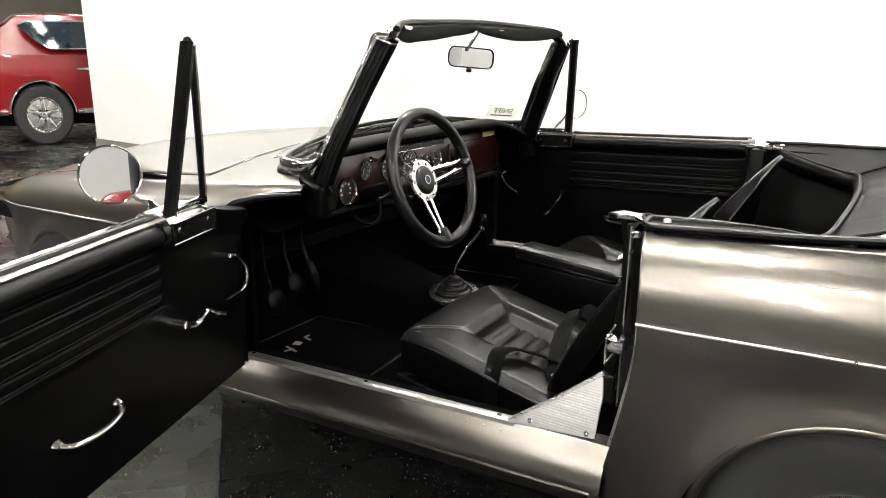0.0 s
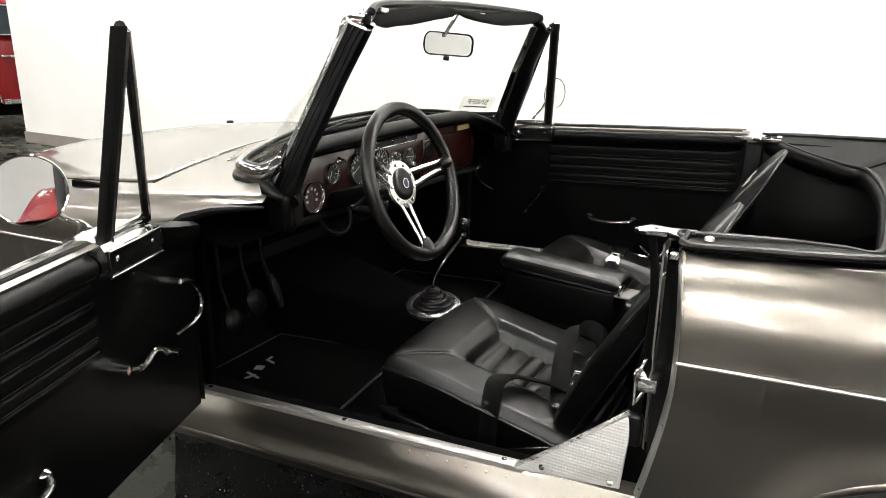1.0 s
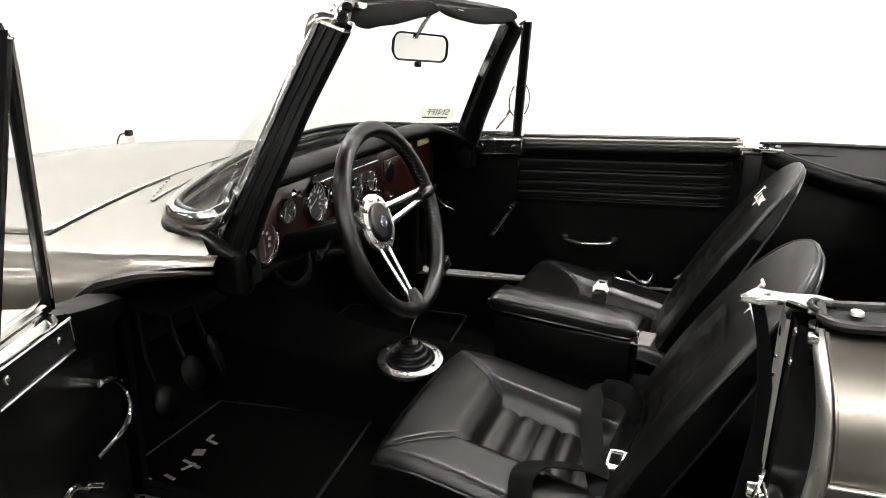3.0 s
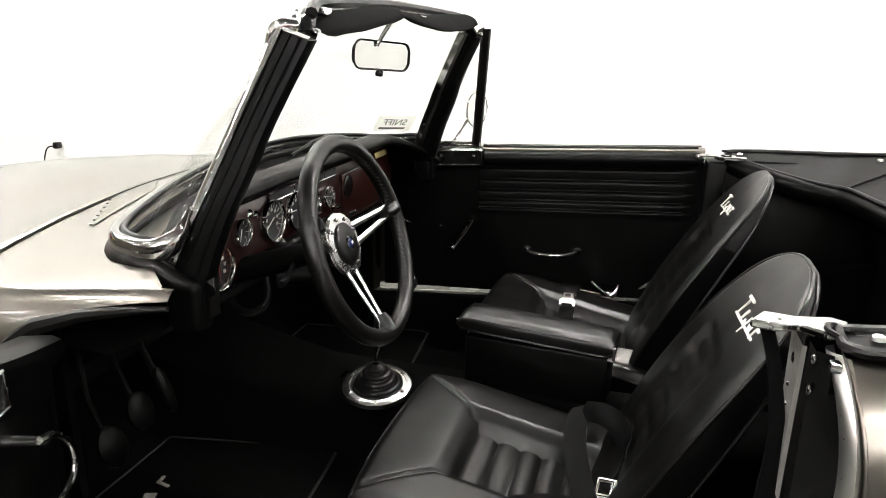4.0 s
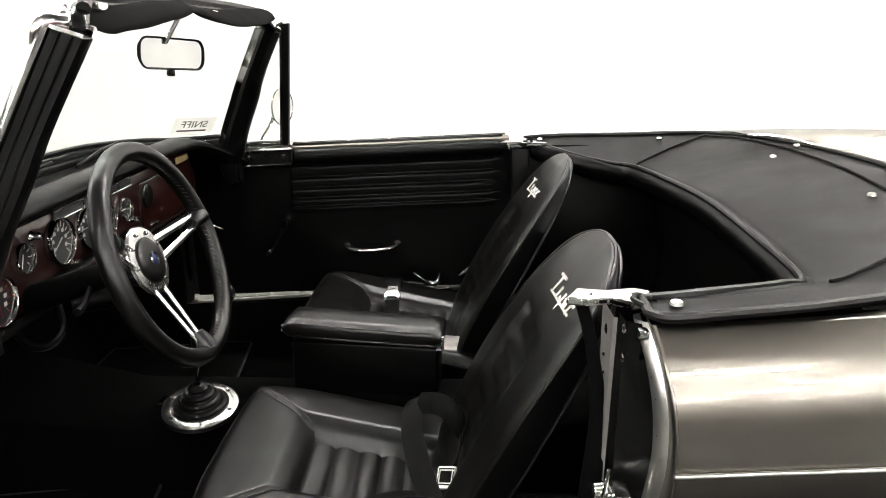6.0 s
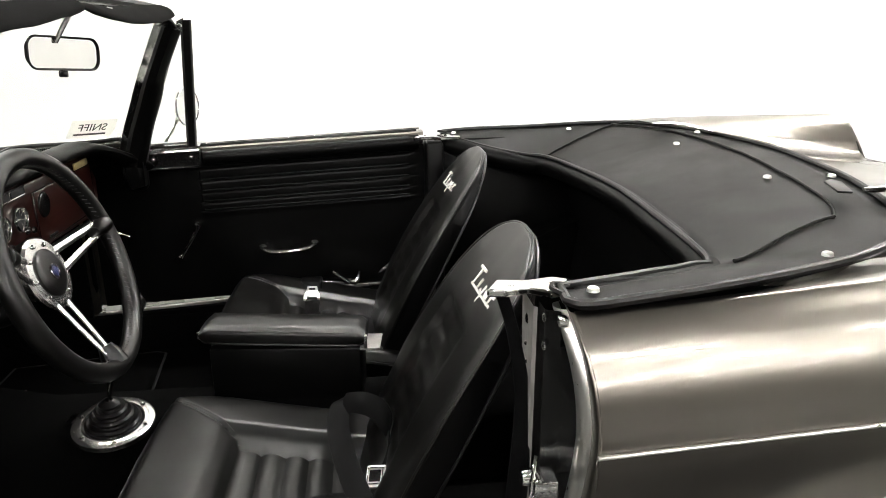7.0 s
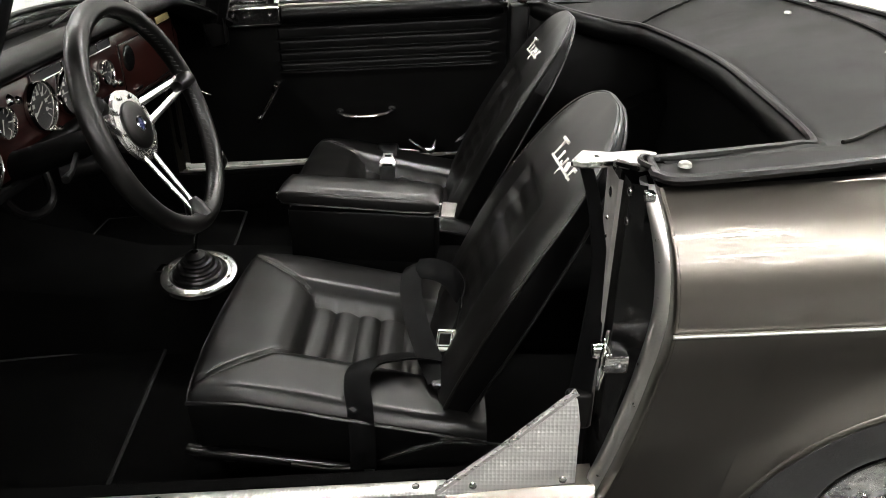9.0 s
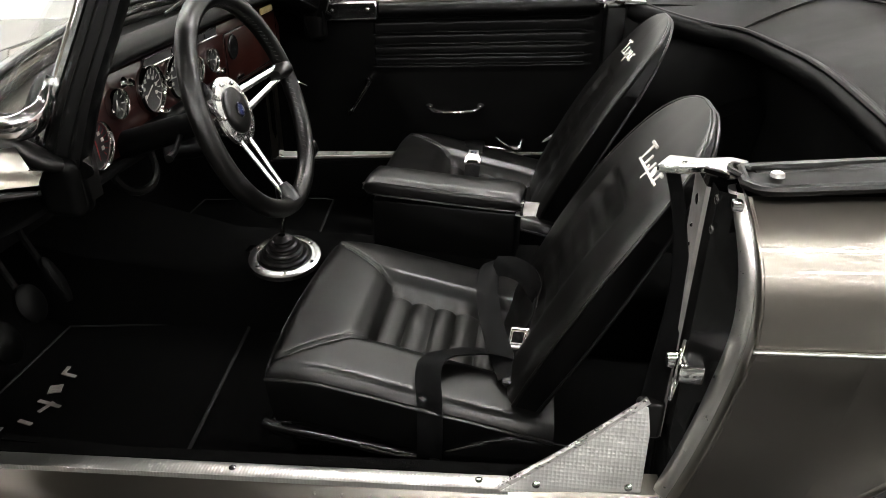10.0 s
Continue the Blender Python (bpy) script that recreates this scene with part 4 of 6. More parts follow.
def gauge(y, z, r, red=False):
    m = facing((fascia_x + 0.0015, y, z), (1, 0, 0))
    g = part("gauge", lathe([(0.0, 0.002), (r * 0.92, 0.002), (r * 0.92, 0.0)], 32, m), DIAL, CAR, "round gauge with black dial")
    part("bezel", lathe([(r * 0.88, 0.003), (r * 0.90, 0.010), (r * 0.96, 0.013), (r, 0.009), (r * 1.02, 0.0)], 32, m), CHROME, g, "chrome bezel")
    nm = 9 if r < 0.035 else 15
    marks = bmesh.new()
    for k in range(nm):
        a = math.radians(225 - 270 * k / (nm - 1))
        box((-0.0008, -0.0035 * (r / 0.03), 0), (0.0008, 0.0035 * (r / 0.03), 0.0006), bm=marks, m=m @ pose(r * 0.72 * math.cos(a), r * 0.72 * math.sin(a), 0.0024, 0, 0, math.degrees(a) - 90))
    part("dial_marks", marks, DIALRED if red else DIALMARK, g, smooth=False)
    if r > 0.035:
        nums = bmesh.new()
        for k in range(7):
            a = math.radians(210 - 240 * k / 6)
            box((-0.004, -0.0035, 0), (0.004, 0.0035, 0.0005), bm=nums, m=m @ pose(r * 0.50 * math.cos(a), r * 0.50 * math.sin(a), 0.0024))
        part("dial_figure_bars", nums, DIALMARK, g, smooth=False)
    part("needle", prism([(-0.0015, -0.2 * r), (0.0015, -0.2 * r), (0.0007, r * 0.7), (-0.0007, r * 0.7)], 0.0008, 0, m @ pose(0, 0, 0.0035, 0, 0, 60 + 300 * abs(y))), DIALRED if red else DIALMARK, g, smooth=False)
    gl = part("gauge_lens", lathe([(0.0, 0.009), (r * 0.89, 0.008)], 24, m), GAUGEGLASS, g)
    gl.visible_shadow = False


gauge(-0.420, 0.772, 0.044, True)
gauge(-0.333, 0.822, 0.029)
gauge(-0.207, 0.816, 0.047)
gauge(-0.094, 0.813, 0.047)
gauge(-0.006, 0.808, 0.028)
gauge(0.077, 0.809, 0.028)
slot = part("dash_slot", box((fascia_x - 0.004, -0.215, 0.856), (fascia_x + 0.004, 0.128, 0.876), 0.002), DIAL, CAR, smooth=False)
part("slot_frame", tube([(fascia_x + 0.004, y, z) for y, z in ((-0.215, 0.856), (0.128, 0.856), (0.128, 0.876), (-0.215, 0.876))], 0.0022, 6, closed=True), CHROME, slot)
for y in (-0.10, -0.02, 0.06):
    part("slot_divider", box((fascia_x, y - 0.003, 0.858), (fascia_x + 0.006, y + 0.003, 0.875), 0.001), CHROME, slot)
for y, z in ((-0.290, 0.850), (-0.18, 0.762), (0.005, 0.765), (0.115, 0.775), (0.09, 0.745), (-0.05, 0.745)):
    part("dash_knob", lathe([(0.0, 0.020), (0.006, 0.019), (0.008, 0.014), (0.005, 0.008), (0.010, 0.002), (0.011, 0.0)], 16, facing((fascia_x + 0.001, y, z), (1, 0, 0))), CHROME, CAR)
glove = part("glovebox_lid", box((fascia_x - 0.002, 0.165, 0.722), (fascia_x + 0.006, 0.525, 0.850), 0.004, 2), WOOD, CAR, "dark red wood glovebox lid")
part("glovebox_edge", tube([(fascia_x + 0.005, y, z) for y, z in ((0.165, 0.722), (0.525, 0.722), (0.525, 0.850), (0.165, 0.850))], 0.0015, 6, closed=True), BLACKMETAL, glove)
part("glovebox_clock", lathe([(0.0, 0.004), (0.026, 0.004), (0.030, 0.002), (0.031, 0.0)], 24, facing((fascia_x + 0.0065, 0.205, 0.812), (1, 0, 0))), BLACKMETAL, glove)
part("brass_badge", box((fascia_x + 0.006, 0.405, 0.853), (fascia_x + 0.012, 0.495, 0.872), 0.003), GOLD, CAR, "small brass badge")
part("glovebox_latch", box((fascia_x + 0.0062, 0.20, 0.730), (fascia_x + 0.012, 0.245, 0.738), 0.002), CHROME, glove)
# parcel pocket and switches below the fascia
part("knee_bracket", tube(spline([(-0.25, -0.40, 0.705), (-0.235, -0.385, 0.672), (-0.23, -0.33, 0.655), (-0.235, -0.285, 0.668), (-0.25, -0.265, 0.71)], 20), 0.008, 8), VINYL, CAR)

part("switch_ledge", box((fascia_x + 0.001, -0.31, 0.715), (fascia_x + 0.036, 0.110, 0.762), 0.010, 3), VINYL, CAR, "black switch ledge under the gauges")
# steering column and wheel
POLISHED = mat("polished_alloy", (0.88, 0.87, 0.85), rough=0.22, metal=1.0, rough_var=0.05, var_scale=25)
N = Vector((0.948, 0, 0.317)).normalized()
CEN = Vector((-0.010, -0.324, 0.824))
wm = facing(CEN, N)
part("steering_column", tube([CEN - N * 0.07, CEN - N * 0.14, CEN - N * 0.27, CEN - N * 0.40], [0.020, 0.024, 0.027, 0.027], 16), VINYL, CAR, "black steering column")
part("indicator_stalk", tube([CEN - N * 0.13 + Vector((0, -0.03, -0.01)), CEN - N * 0.10 + Vector((0, -0.11, -0.02)), CEN - N * 0.09 + Vector((0, -0.15, -0.02))], [0.005, 0.005, 0.007], 8), VINYL, CAR)
part("ignition_shroud", tube([CEN - N * 0.20 + Vector((0, 0.02, -0.035)), CEN - N * 0.15 + Vector((0, 0.05, -0.05)), CEN - N * 0.12 + Vector((0, 0.07, -0.06))], [0.022, 0.026, 0.020], 12), VINYL, CAR)
sw_rim = part("steering_wheel", tube([wm @ Vector((0.1915 * math.cos(a), 0.1915 * math.sin(a), 0.012)) for a in np.linspace(0, 2 * math.pi, 73)[:-1]], 0.0172, 14, closed=True, up=N), LEATHER, CAR, "black leather-wrapped three-spoke steering wheel")
st = bmesh.new()
for k in range(110):
    a = 2 * math.pi * k / 110
    c, s_ = math.cos(a), math.sin(a)
    p = Vector((0.1765 * c, 0.1765 * s_, 0.021))
    q = Vector((0.1750 * math.cos(a + 0.03), 0.1750 * math.sin(a + 0.03), 0.014))
    tube([wm @ p, wm @ q], 0.0009, 4, bm=st)
part("rim_stitching", st, STITCH, sw_rim)
for k, a in enumerate((-98, 7, 157)):
    m = wm @ pose(0, 0, 0, 0, 0, a)
    bar = bmesh.new()
    for sgn in (-1, 1):
        rows = []
        for t in np.linspace(0, 1, 8):
            r = 0.045 + 0.122 * t
            off = sgn * (0.019 - 0.010 * t)
            zz = -0.030 + 0.040 * t
            w = 0.0072 - 0.001 * t
            rows.append([m @ Vector((r, off + dy, zz + dz)) for dy, dz in ((-w, -0.002), (w, -0.002), (w, 0.0002), (w * 0.45, 0.0026), (-w * 0.45, 0.0026), (-w, 0.0002))])
        loft(rows, close_v=True, cap=True, bm=bar)
    prism([(0.150, -0.0145), (0.178, -0.016), (0.178, 0.016), (0.150, 0.0145), (0.155, 0)], 0.004, 0.001, m @ pose(0, 0, 0.005), bm=bar)
    part("spoke", bar, POLISHED, sw_rim, "polished slotted spoke")
    part("spoke_wrap", tube([m @ Vector((0.150, 0, 0.007)), m @ Vector((0.165, 0, 0.010)), m @ Vector((0.185, 0, 0.012))], [0.010, 0.015, 0.018], 12, flat=1.3, up=N), LEATHER, sw_rim)
part("hub_plate", lathe([(0.0, -0.024), (0.046, -0.024), (0.062, -0.025), (0.064, -0.031), (0.05, -0.036), (0.035, -0.07), (0.030, -0.10)], 40, wm), POLISHED, sw_rim, "polished hub plate")
part("horn_pad", lathe([(0.0, -0.016), (0.030, -0.0165), (0.039, -0.018), (0.0425, -0.021), (0.043, -0.026)], 36, wm), LEATHER, sw_rim)
part("hub_emblem", lathe([(0.0, -0.0138), (0.0095, -0.0143), (0.0100, -0.017)], 24, wm), BLUE, sw_rim, "small round blue emblem")
part("emblem_ring", tube([wm @ Vector((0.0120 * math.cos(a), 0.0120 * math.sin(a), -0.0148)) for a in np.linspace(0, 2 * math.pi, 25)[:-1]], 0.0020, 6, closed=True), CHROME, sw_rim)
for k in range(9):
    a = 2 * math.pi * (k + 0.5) / 9
    part("hub_bolt", lathe([(0.0, 0.004), (0.0035, 0.0035), (0.0042, 0.0)], 8, wm @ pose(0.052 * math.cos(a), 0.052 * math.sin(a), -0.0245)), CHROME, sw_rim)

# pedals
for y, x, z, w, h in ((-0.520, -0.47, 0.400, 0.036, 0.044), (-0.425, -0.475, 0.430, 0.036, 0.042), (-0.345, -0.47, 0.44, 0.018, 0.055)):
    pd = part("pedal", lathe([(0.0, 0.008), (0.8, 0.008), (1.0, 0.003), (1.0, -0.006)], 20, facing((x, y, z), (0.9, 0, 0.35)) @ Matrix.Diagonal((w, h, 1, 1))), VINYL, CAR, "black rubber pedal pad")
    part("pedal_arm", tube([(x - 0.01, y, z), (x - 0.05, y, z + 0.10), (x - 0.06, y, z + 0.24)], 0.008, 8), BLACKMETAL, pd)

# gear lever
GC = Vector((-0.058, -0.105, 0.396))
gm = facing(GC, (0.03, -0.16, 1), up=(1, 0, 0))
ring = part("gaiter_ring", lathe([(0.062, 0.002), (0.064, 0.007), (0.079, 0.007), (0.084, 0.004), (0.085, -0.006)], 48, gm), POLISHED, CAR, "polished metal gear gaiter ring")
for k in range(6):
    a = 2 * math.pi * (k + 0.3) / 6
    part("ring_screw", lathe([(0.0, 0.004), (0.004, 0.003), (0.005, 0.0)], 10, gm @ pose(0.071 * math.cos(a), 0.071 * math.sin(a), 0.008)), CHROME, ring)
part("gaiter", lathe([(0.063, 0.004), (0.058, 0.003), (0.055, 0.006), (0.057, 0.013), (0.052, 0.017), (0.043, 0.015), (0.041, 0.019), (0.045, 0.027), (0.040, 0.031), (0.032, 0.029), (0.030, 0.033), (0.034, 0.041), (0.029, 0.045), (0.021, 0.043), (0.019, 0.048), (0.022, 0.055), (0.016, 0.060), (0.008, 0.064)], 36, gm), RUBBER, ring, "black ribbed rubber gaiter")
part("gear_lever", tube(spline([GC + Vector((0.0, 0.0, 0.045)), GC + Vector((0.004, 0.004, 0.09)), GC + Vector((0.030, 0.018, 0.15)), (-0.012, -0.032, 0.59), (0.0, -0.027, 0.625)], 20), 0.006, 10), CHROME, CAR, "chrome gear lever")
part("gear_knob", lathe([(0.0, 0.022), (0.010, 0.020), (0.016, 0.010), (0.016, -0.006), (0.010, -0.016), (0.006, -0.022)], 20, pose(0.002, -0.026, 0.640)), BLACKMETAL, CAR, "black gear knob")
part("knob_collar", lathe([(0.006, 0.010), (0.010, 0.006), (0.010, -0.004), (0.006, -0.008)], 16, pose(-0.002, -0.026, 0.612)), CHROME, CAR)
part("tunnel_clip", box((-0.170, -0.075, 0.378), (-0.150, -0.04, 0.388), 0.003), CHROME, CAR)

# armrest console, turned a little towards the driver
CM = Matrix.Translation((0.305, 0.030, 0)) @ pose(0, 0, 0, 0, 0, -6)
con = part("console_box", box((-0.168, -0.052, 0.375), (0.178, 0.052, 0.512), 0.008, 2, m=CM), VINYL, CAR, "black vinyl console box")
rows = []
for t in np.linspace(0, 1, 30):
    x = -0.187 + 0.374 * t
    e = min(1, min(t, 1 - t) / 0.06)
    e = math.sqrt(max(0, 1 - (1 - e) ** 2))
    ring_ = []
    for k in range(36):
        a = 2 * math.pi * k / 36
        ca, sa = math.cos(a), math.sin(a)
        yy = 0.056 * math.copysign(abs(ca) ** 0.4, ca) * (0.92 + 0.08 * e)
        zz = 0.021 * math.copysign(abs(sa) ** 0.6, sa) * (0.4 + 0.6 * e)
        crown = 0.006 * (1 - (yy / 0.056) ** 2) * (sa > 0) - 0.0022 * math.exp(-((abs(yy) - 0.045) / 0.004) ** 2) * (sa > 0)
        crumple = 0.0012 * noise.noise(Vector((x * 22, yy * 40, 3)))
        ring_.append(CM @ Vector((x, yy, 0.541 - 0.010 * t + zz + crown + crumple)))
    rows.append(ring_)
lid = part("armrest_lid", loft(rows, close_v=True, cap=True), LEATHER, con, "padded black leather armrest lid")
for z, o in ((0.528, 0.001), (0.556, -0.005)):
    part("armrest_piping", tube([CM @ Vector(((0.186 + o) * math.copysign(abs(math.cos(a)) ** 0.25, math.cos(a)), (0.056 + o) * math.copysign(abs(math.sin(a)) ** 0.3, math.sin(a)), z - 0.005 * (1 + math.copysign(abs(math.cos(a)) ** 0.25, math.cos(a))))) for a in np.linspace(0, 2 * math.pi, 61)[:-1]], 0.0024, 6, closed=True), LEATHER, con)
part("lid_clasp", box((-0.200, -0.030, 0.524), (-0.186, -0.008, 0.542), 0.003, m=CM), CHROME, con)
part("console_bracket", box((0.176, -0.050, 0.505), (0.222, 0.030, 0.511), 0.002, m=CM), GREYMETAL, con)
part("console_hinge", box((0.186, -0.052, 0.508), (0.194, -0.030, 0.540), 0.003, m=CM), CHROME, con)


# ---- seats ----
# plain strokes in place of an emblem: x, y, width, height, turn
EMBLEM = [(0.0, -0.006, 0.150, 0.005, 4), (-0.062, 0.008, 0.006, 0.036, -12), (-0.058, 0.026, 0.040, 0.006, 4), (-0.030, 0.004, 0.006, 0.022, -12), (-0.002, -0.004, 0.024, 0.006, -20),
          (0.004, -0.004, 0.006, 0.038, -12), (0.030, 0.006, 0.018, 0.018, 20), (0.058, 0.006, 0.006, 0.024, -12), (0.066, 0.016, 0.018, 0.006, 4)]


def seat(yc, inner):
    """inner: +1 where the tunnel lies on the +y side."""
    base_ = part("seat", box((0.085, yc - 0.212, 0.255), (0.57, yc + 0.212, 0.305), 0.02, 2), VINYL, CAR, "black leather bucket seat with pleated centre")
    # cushion
    nx, ny = 90, 76
    rows = []
    hw, x0, x1 = 0.245, 0.074, 0.57

    def top(x, y):
        a = abs(y) / hw
        f = (x - x0) / (x1 - x0)
        z = 0.449 - 0.21 * (x - 0.12)
        front = x - 0.222
        side_in = abs(y) - 0.104
        if front > 0 and side_in < 0:
            d = min(front, -side_in)
            z -= 0.034 * min(1, d / 0.014) ** 0.7
            ph = ((x - 0.226) / 0.047) % 1.0
            z += 0.011 * abs(math.sin(math.pi * ph)) ** 0.55 * min(1, d / 0.012)
        else:
            d = max(-front, side_in)
            z += 0.017 * min(1, d / 0.03) - 0.05 * max(0, a - 0.72) ** 2
        z -= 0.020 * max(0, (0.13 - (x - x0)) / 0.13) ** 2
        # seams running to the front corners
        sd = abs((abs(y) - 0.104) - (0.222 - x) * 0.84)
        if x < 0.222:
            z -= 0.007 * math.exp(-(sd / 0.006) ** 2)
        return z

    def warp(s, f):
        y = s * hw
        x = x0 + f * (x1 - x0)
        bow = 0.016 * (1 - abs(s) ** 2.5)
        x -= bow * max(0, 1 - f / 0.25)
        return x, y

    for i in range(nx + 1):
        f = i / nx
        row = []
        for j in range(ny + 1):
            s = -1 + 2 * j / ny
            x, y = warp(s, f)
            z = top(x, y)
            e = min((1 - abs(s)) * hw, f * (x1 - x0))
            r = 0.022
            if e < r:
                z -= r * (1 - math.sqrt(max(0, 1 - (1 - e / r) ** 2)))
            z += 0.0016 * noise.noise(Vector((x * 14, (y + yc) * 14, 0)))
            row.append(Vector((x, yc + y, z)))
        rows.append(row)
    bm = loft(rows)
    # skirt
    ring1 = [rows[i][0] for i in range(nx, -1, -1)] + rows[0][1:] + [rows[i][-1] for i in range(1, nx + 1)]
    sk_ = []
    for dz, sc in ((0, 1.0), (-0.004, 1.004), (-0.05, 1.0), (-0.10, 0.975)):
        sk_.append([Vector((0.32 + (p.x - 0.32) * sc, yc + (p.y - yc) * sc, p.z + dz)) for p in ring1])
    part("cushion", bm, LEATHER, base_)
    part("cushion_skirt", loft(sk_), VINYL, base_, "black vinyl skirt")
    part("cushion_piping", tube([p + Vector((0, 0, -0.002)) + (Vector((-0.002, 0, 0)) if p.x < 0.06 else Vector((0, 0.002 if p.y > yc else -0.002, 0))) for p in ring1[::2]], 0.0038, 6), LEATHER, base_)
    for s in (-1, 1):
        pts = []
        for t in np.linspace(0.04, 1, 24):
            x = 0.222 - 0.140 * t
            y = s * (0.104 + 0.140 * t * 0.84)
            pts.append(Vector((x - 0.0, yc + y, top(x, y) + 0.0075 - 0.020 * max(0, t - 0.75))))
        for o in (-0.006, 0.006):
            part("seam_stitch", tube([p + Vector((o * 0.6, s * o, 0)) for p in pts[:-3]], 0.0011, 4), STITCH, base_)
    # backrest
    O = Vector((0.490, yc, 0.345))
    up = Vector((0.482, 0, 0.876))
    fr = Vector((-0.876, 0, 0.482))
    Lb = 0.597

    def halfw(t):
        w = 0.205 + 0.014 * math.sin(math.pi * min(1, t / 0.8)) - 0.010 * max(0, (t - 0.4) / 0.6)
        if t > 0.62:
            w *= max(0.0, 1 - ((t - 0.62) / 0.382) ** 3.0) ** 0.48
        return max(w, 0.004)

    def rim(t):
        """How far the piped front edge stands forward."""
        return 0.036 * max(0.0, math.sin(math.pi * min(1.0, 0.12 + 0.88 * t))) ** 0.8 - 0.010

    def front(t, s):
        y = s * halfw(t)
        h = rim(t) + 0.010 * (1 - 0.5 * t)
        ins = abs(y) - 0.112 * (1 - 0.25 * t)
        if 0.10 < t < 0.68 and ins < 0:
            d = min(-ins, (0.68 - t) * Lb, (t - 0.10) * Lb)
            h -= 0.014 * min(1, d / 0.016) ** 0.7
            h += 0.006 * abs(math.sin(math.pi * (t * Lb / 0.050))) ** 0.55 * min(1, d / 0.012)
        h += 0.008 * math.sin(math.pi * min(1, abs(s))) * (1 - t)
        h -= 0.010 * (1 - 0.5 * t) * max(0, 1 - (1 - abs(s)) / 0.16) ** 2.2
        return h + 0.001 * noise.noise(Vector((t * 9, y * 15, yc)))

    rows, shell = [], []
    ts = [1 - (1 - i / 80) ** 1.5 for i in range(81)]
    for t in ts:
        w = halfw(t)
        th = (0.046 - 0.034 * t) * max(0.1, 1 - max(0, (t - 0.72) / 0.285) ** 2.4) ** 0.5
        fr_row, bk_row = [], []
        for j in range(41):
            s = math.sin((-1 + j / 20) * math.pi / 2)
            p = O + up * (Lb * t) + Vector((0, s * w + 0.010 * t, 0))
            fr_row.append(p + fr * front(t, s))
            bk_row.append(p - fr * (0.010 + th * (0.45 + 0.55 * max(0, 1 - abs(s) ** 3) ** 0.6)))
        rows.append(fr_row)
        shell.append([fr_row[0]] + bk_row + [fr_row[-1]])
    part("backrest", loft(rows), LEATHER, base_)
    part("backrest_shell", loft(shell), VINYL, base_, "black vinyl back and flanks")
    for back in (0, 1):
        off = [0.010 + 0.45 * (0.046 - 0.034 * t) if back else -rim(t) for t in ts[:-1]]
        edge_ = [O + up * (Lb * t) + Vector((0, -halfw(t) - 0.001 + 0.010 * t, 0)) - fr * o_ for t, o_ in zip(ts[:-1], off)]
        edge_ += [O + up * (Lb * t) + Vector((0, halfw(t) + 0.001 + 0.010 * t, 0)) - fr * o_ for t, o_ in zip(ts[-2::-1], off[::-1])]
        part("backrest_piping", tube(edge_, 0.0034 if back else 0.0040, 6), LEATHER, base_)
    # embroidered emblem as plain strokes
    lm = axes(O + Vector((0, -0.030 if inner > 0 else 0.025, 0)) + up * (Lb * 0.785) + fr * (rim(0.785) + 0.0065), (0, -1, 0), up, fr) @ pose(0, 0, 0, -4, 0, 0)
    lg = bmesh.new()
    for x_, y_, w_, h_, a_ in EMBLEM:
        box((-w_ / 2, -h_ / 2, -0.001), (w_ / 2, h_ / 2, 0.0025), 0.0008, 1, bm=lg, m=lm @ pose(x_, y_, 0, 0, 0, a_))
    part("embroidered_emblem", lg, THREAD, base_, "plain silver stroke emblem", smooth=False)
    # runner, hinge bracket, release lever
    for s in (-1, 1):
        part("seat_runner", tube([(0.045, yc + s * 0.215, 0.300), (0.06, yc + s * 0.218, 0.298), (0.34, yc + s * 0.222, 0.262), (0.62, yc + s * 0.222, 0.235)], 0.011, 10), BLACKMETAL, base_)
        part("runner_foot", box((0.05, yc + s * 0.20 - 0.02, 0.2102), (0.10, yc + s * 0.20 + 0.02, 0.295), 0.004), BLACKMETAL, base_)
    o = -inner
    part("hinge_bracket", prism([(0.36, 0.292), (0.50, 0.345), (0.62, 0.335), (0.62, 0.28), (0.40, 0.272)], 0.006, 0.002, axes((0, yc + o * 0.243, 0), (1, 0, 0), (0, 0, 1), (0, -1, 0))), BLACKMETAL, base_)
    part("bracket_edge", tube([(0.36, yc + o * 0.247, 0.294), (0.50, yc + o * 0.247, 0.347), (0.61, yc + o * 0.247, 0.338)], 0.003, 6), CHROME, base_)
    part("release_lever", tube([(0.235, yc + o * 0.250, 0.297), (0.30, yc + o * 0.255, 0.290), (0.36, yc + o * 0.250, 0.286)], [0.006, 0.004, 0.006], 8), CHROME, base_)
    part("lever_pivot", lathe([(0.0, 0.01), (0.010, 0.008), (0.013, 0.0)], 14, facing((0.365, yc + o * 0.246, 0.285), (0, o, 0))), GREYMETAL, base_)
    return base_


seat(-0.345, 1)
seat(0.385, -1).location = (0.035, 0.0, 0.018)


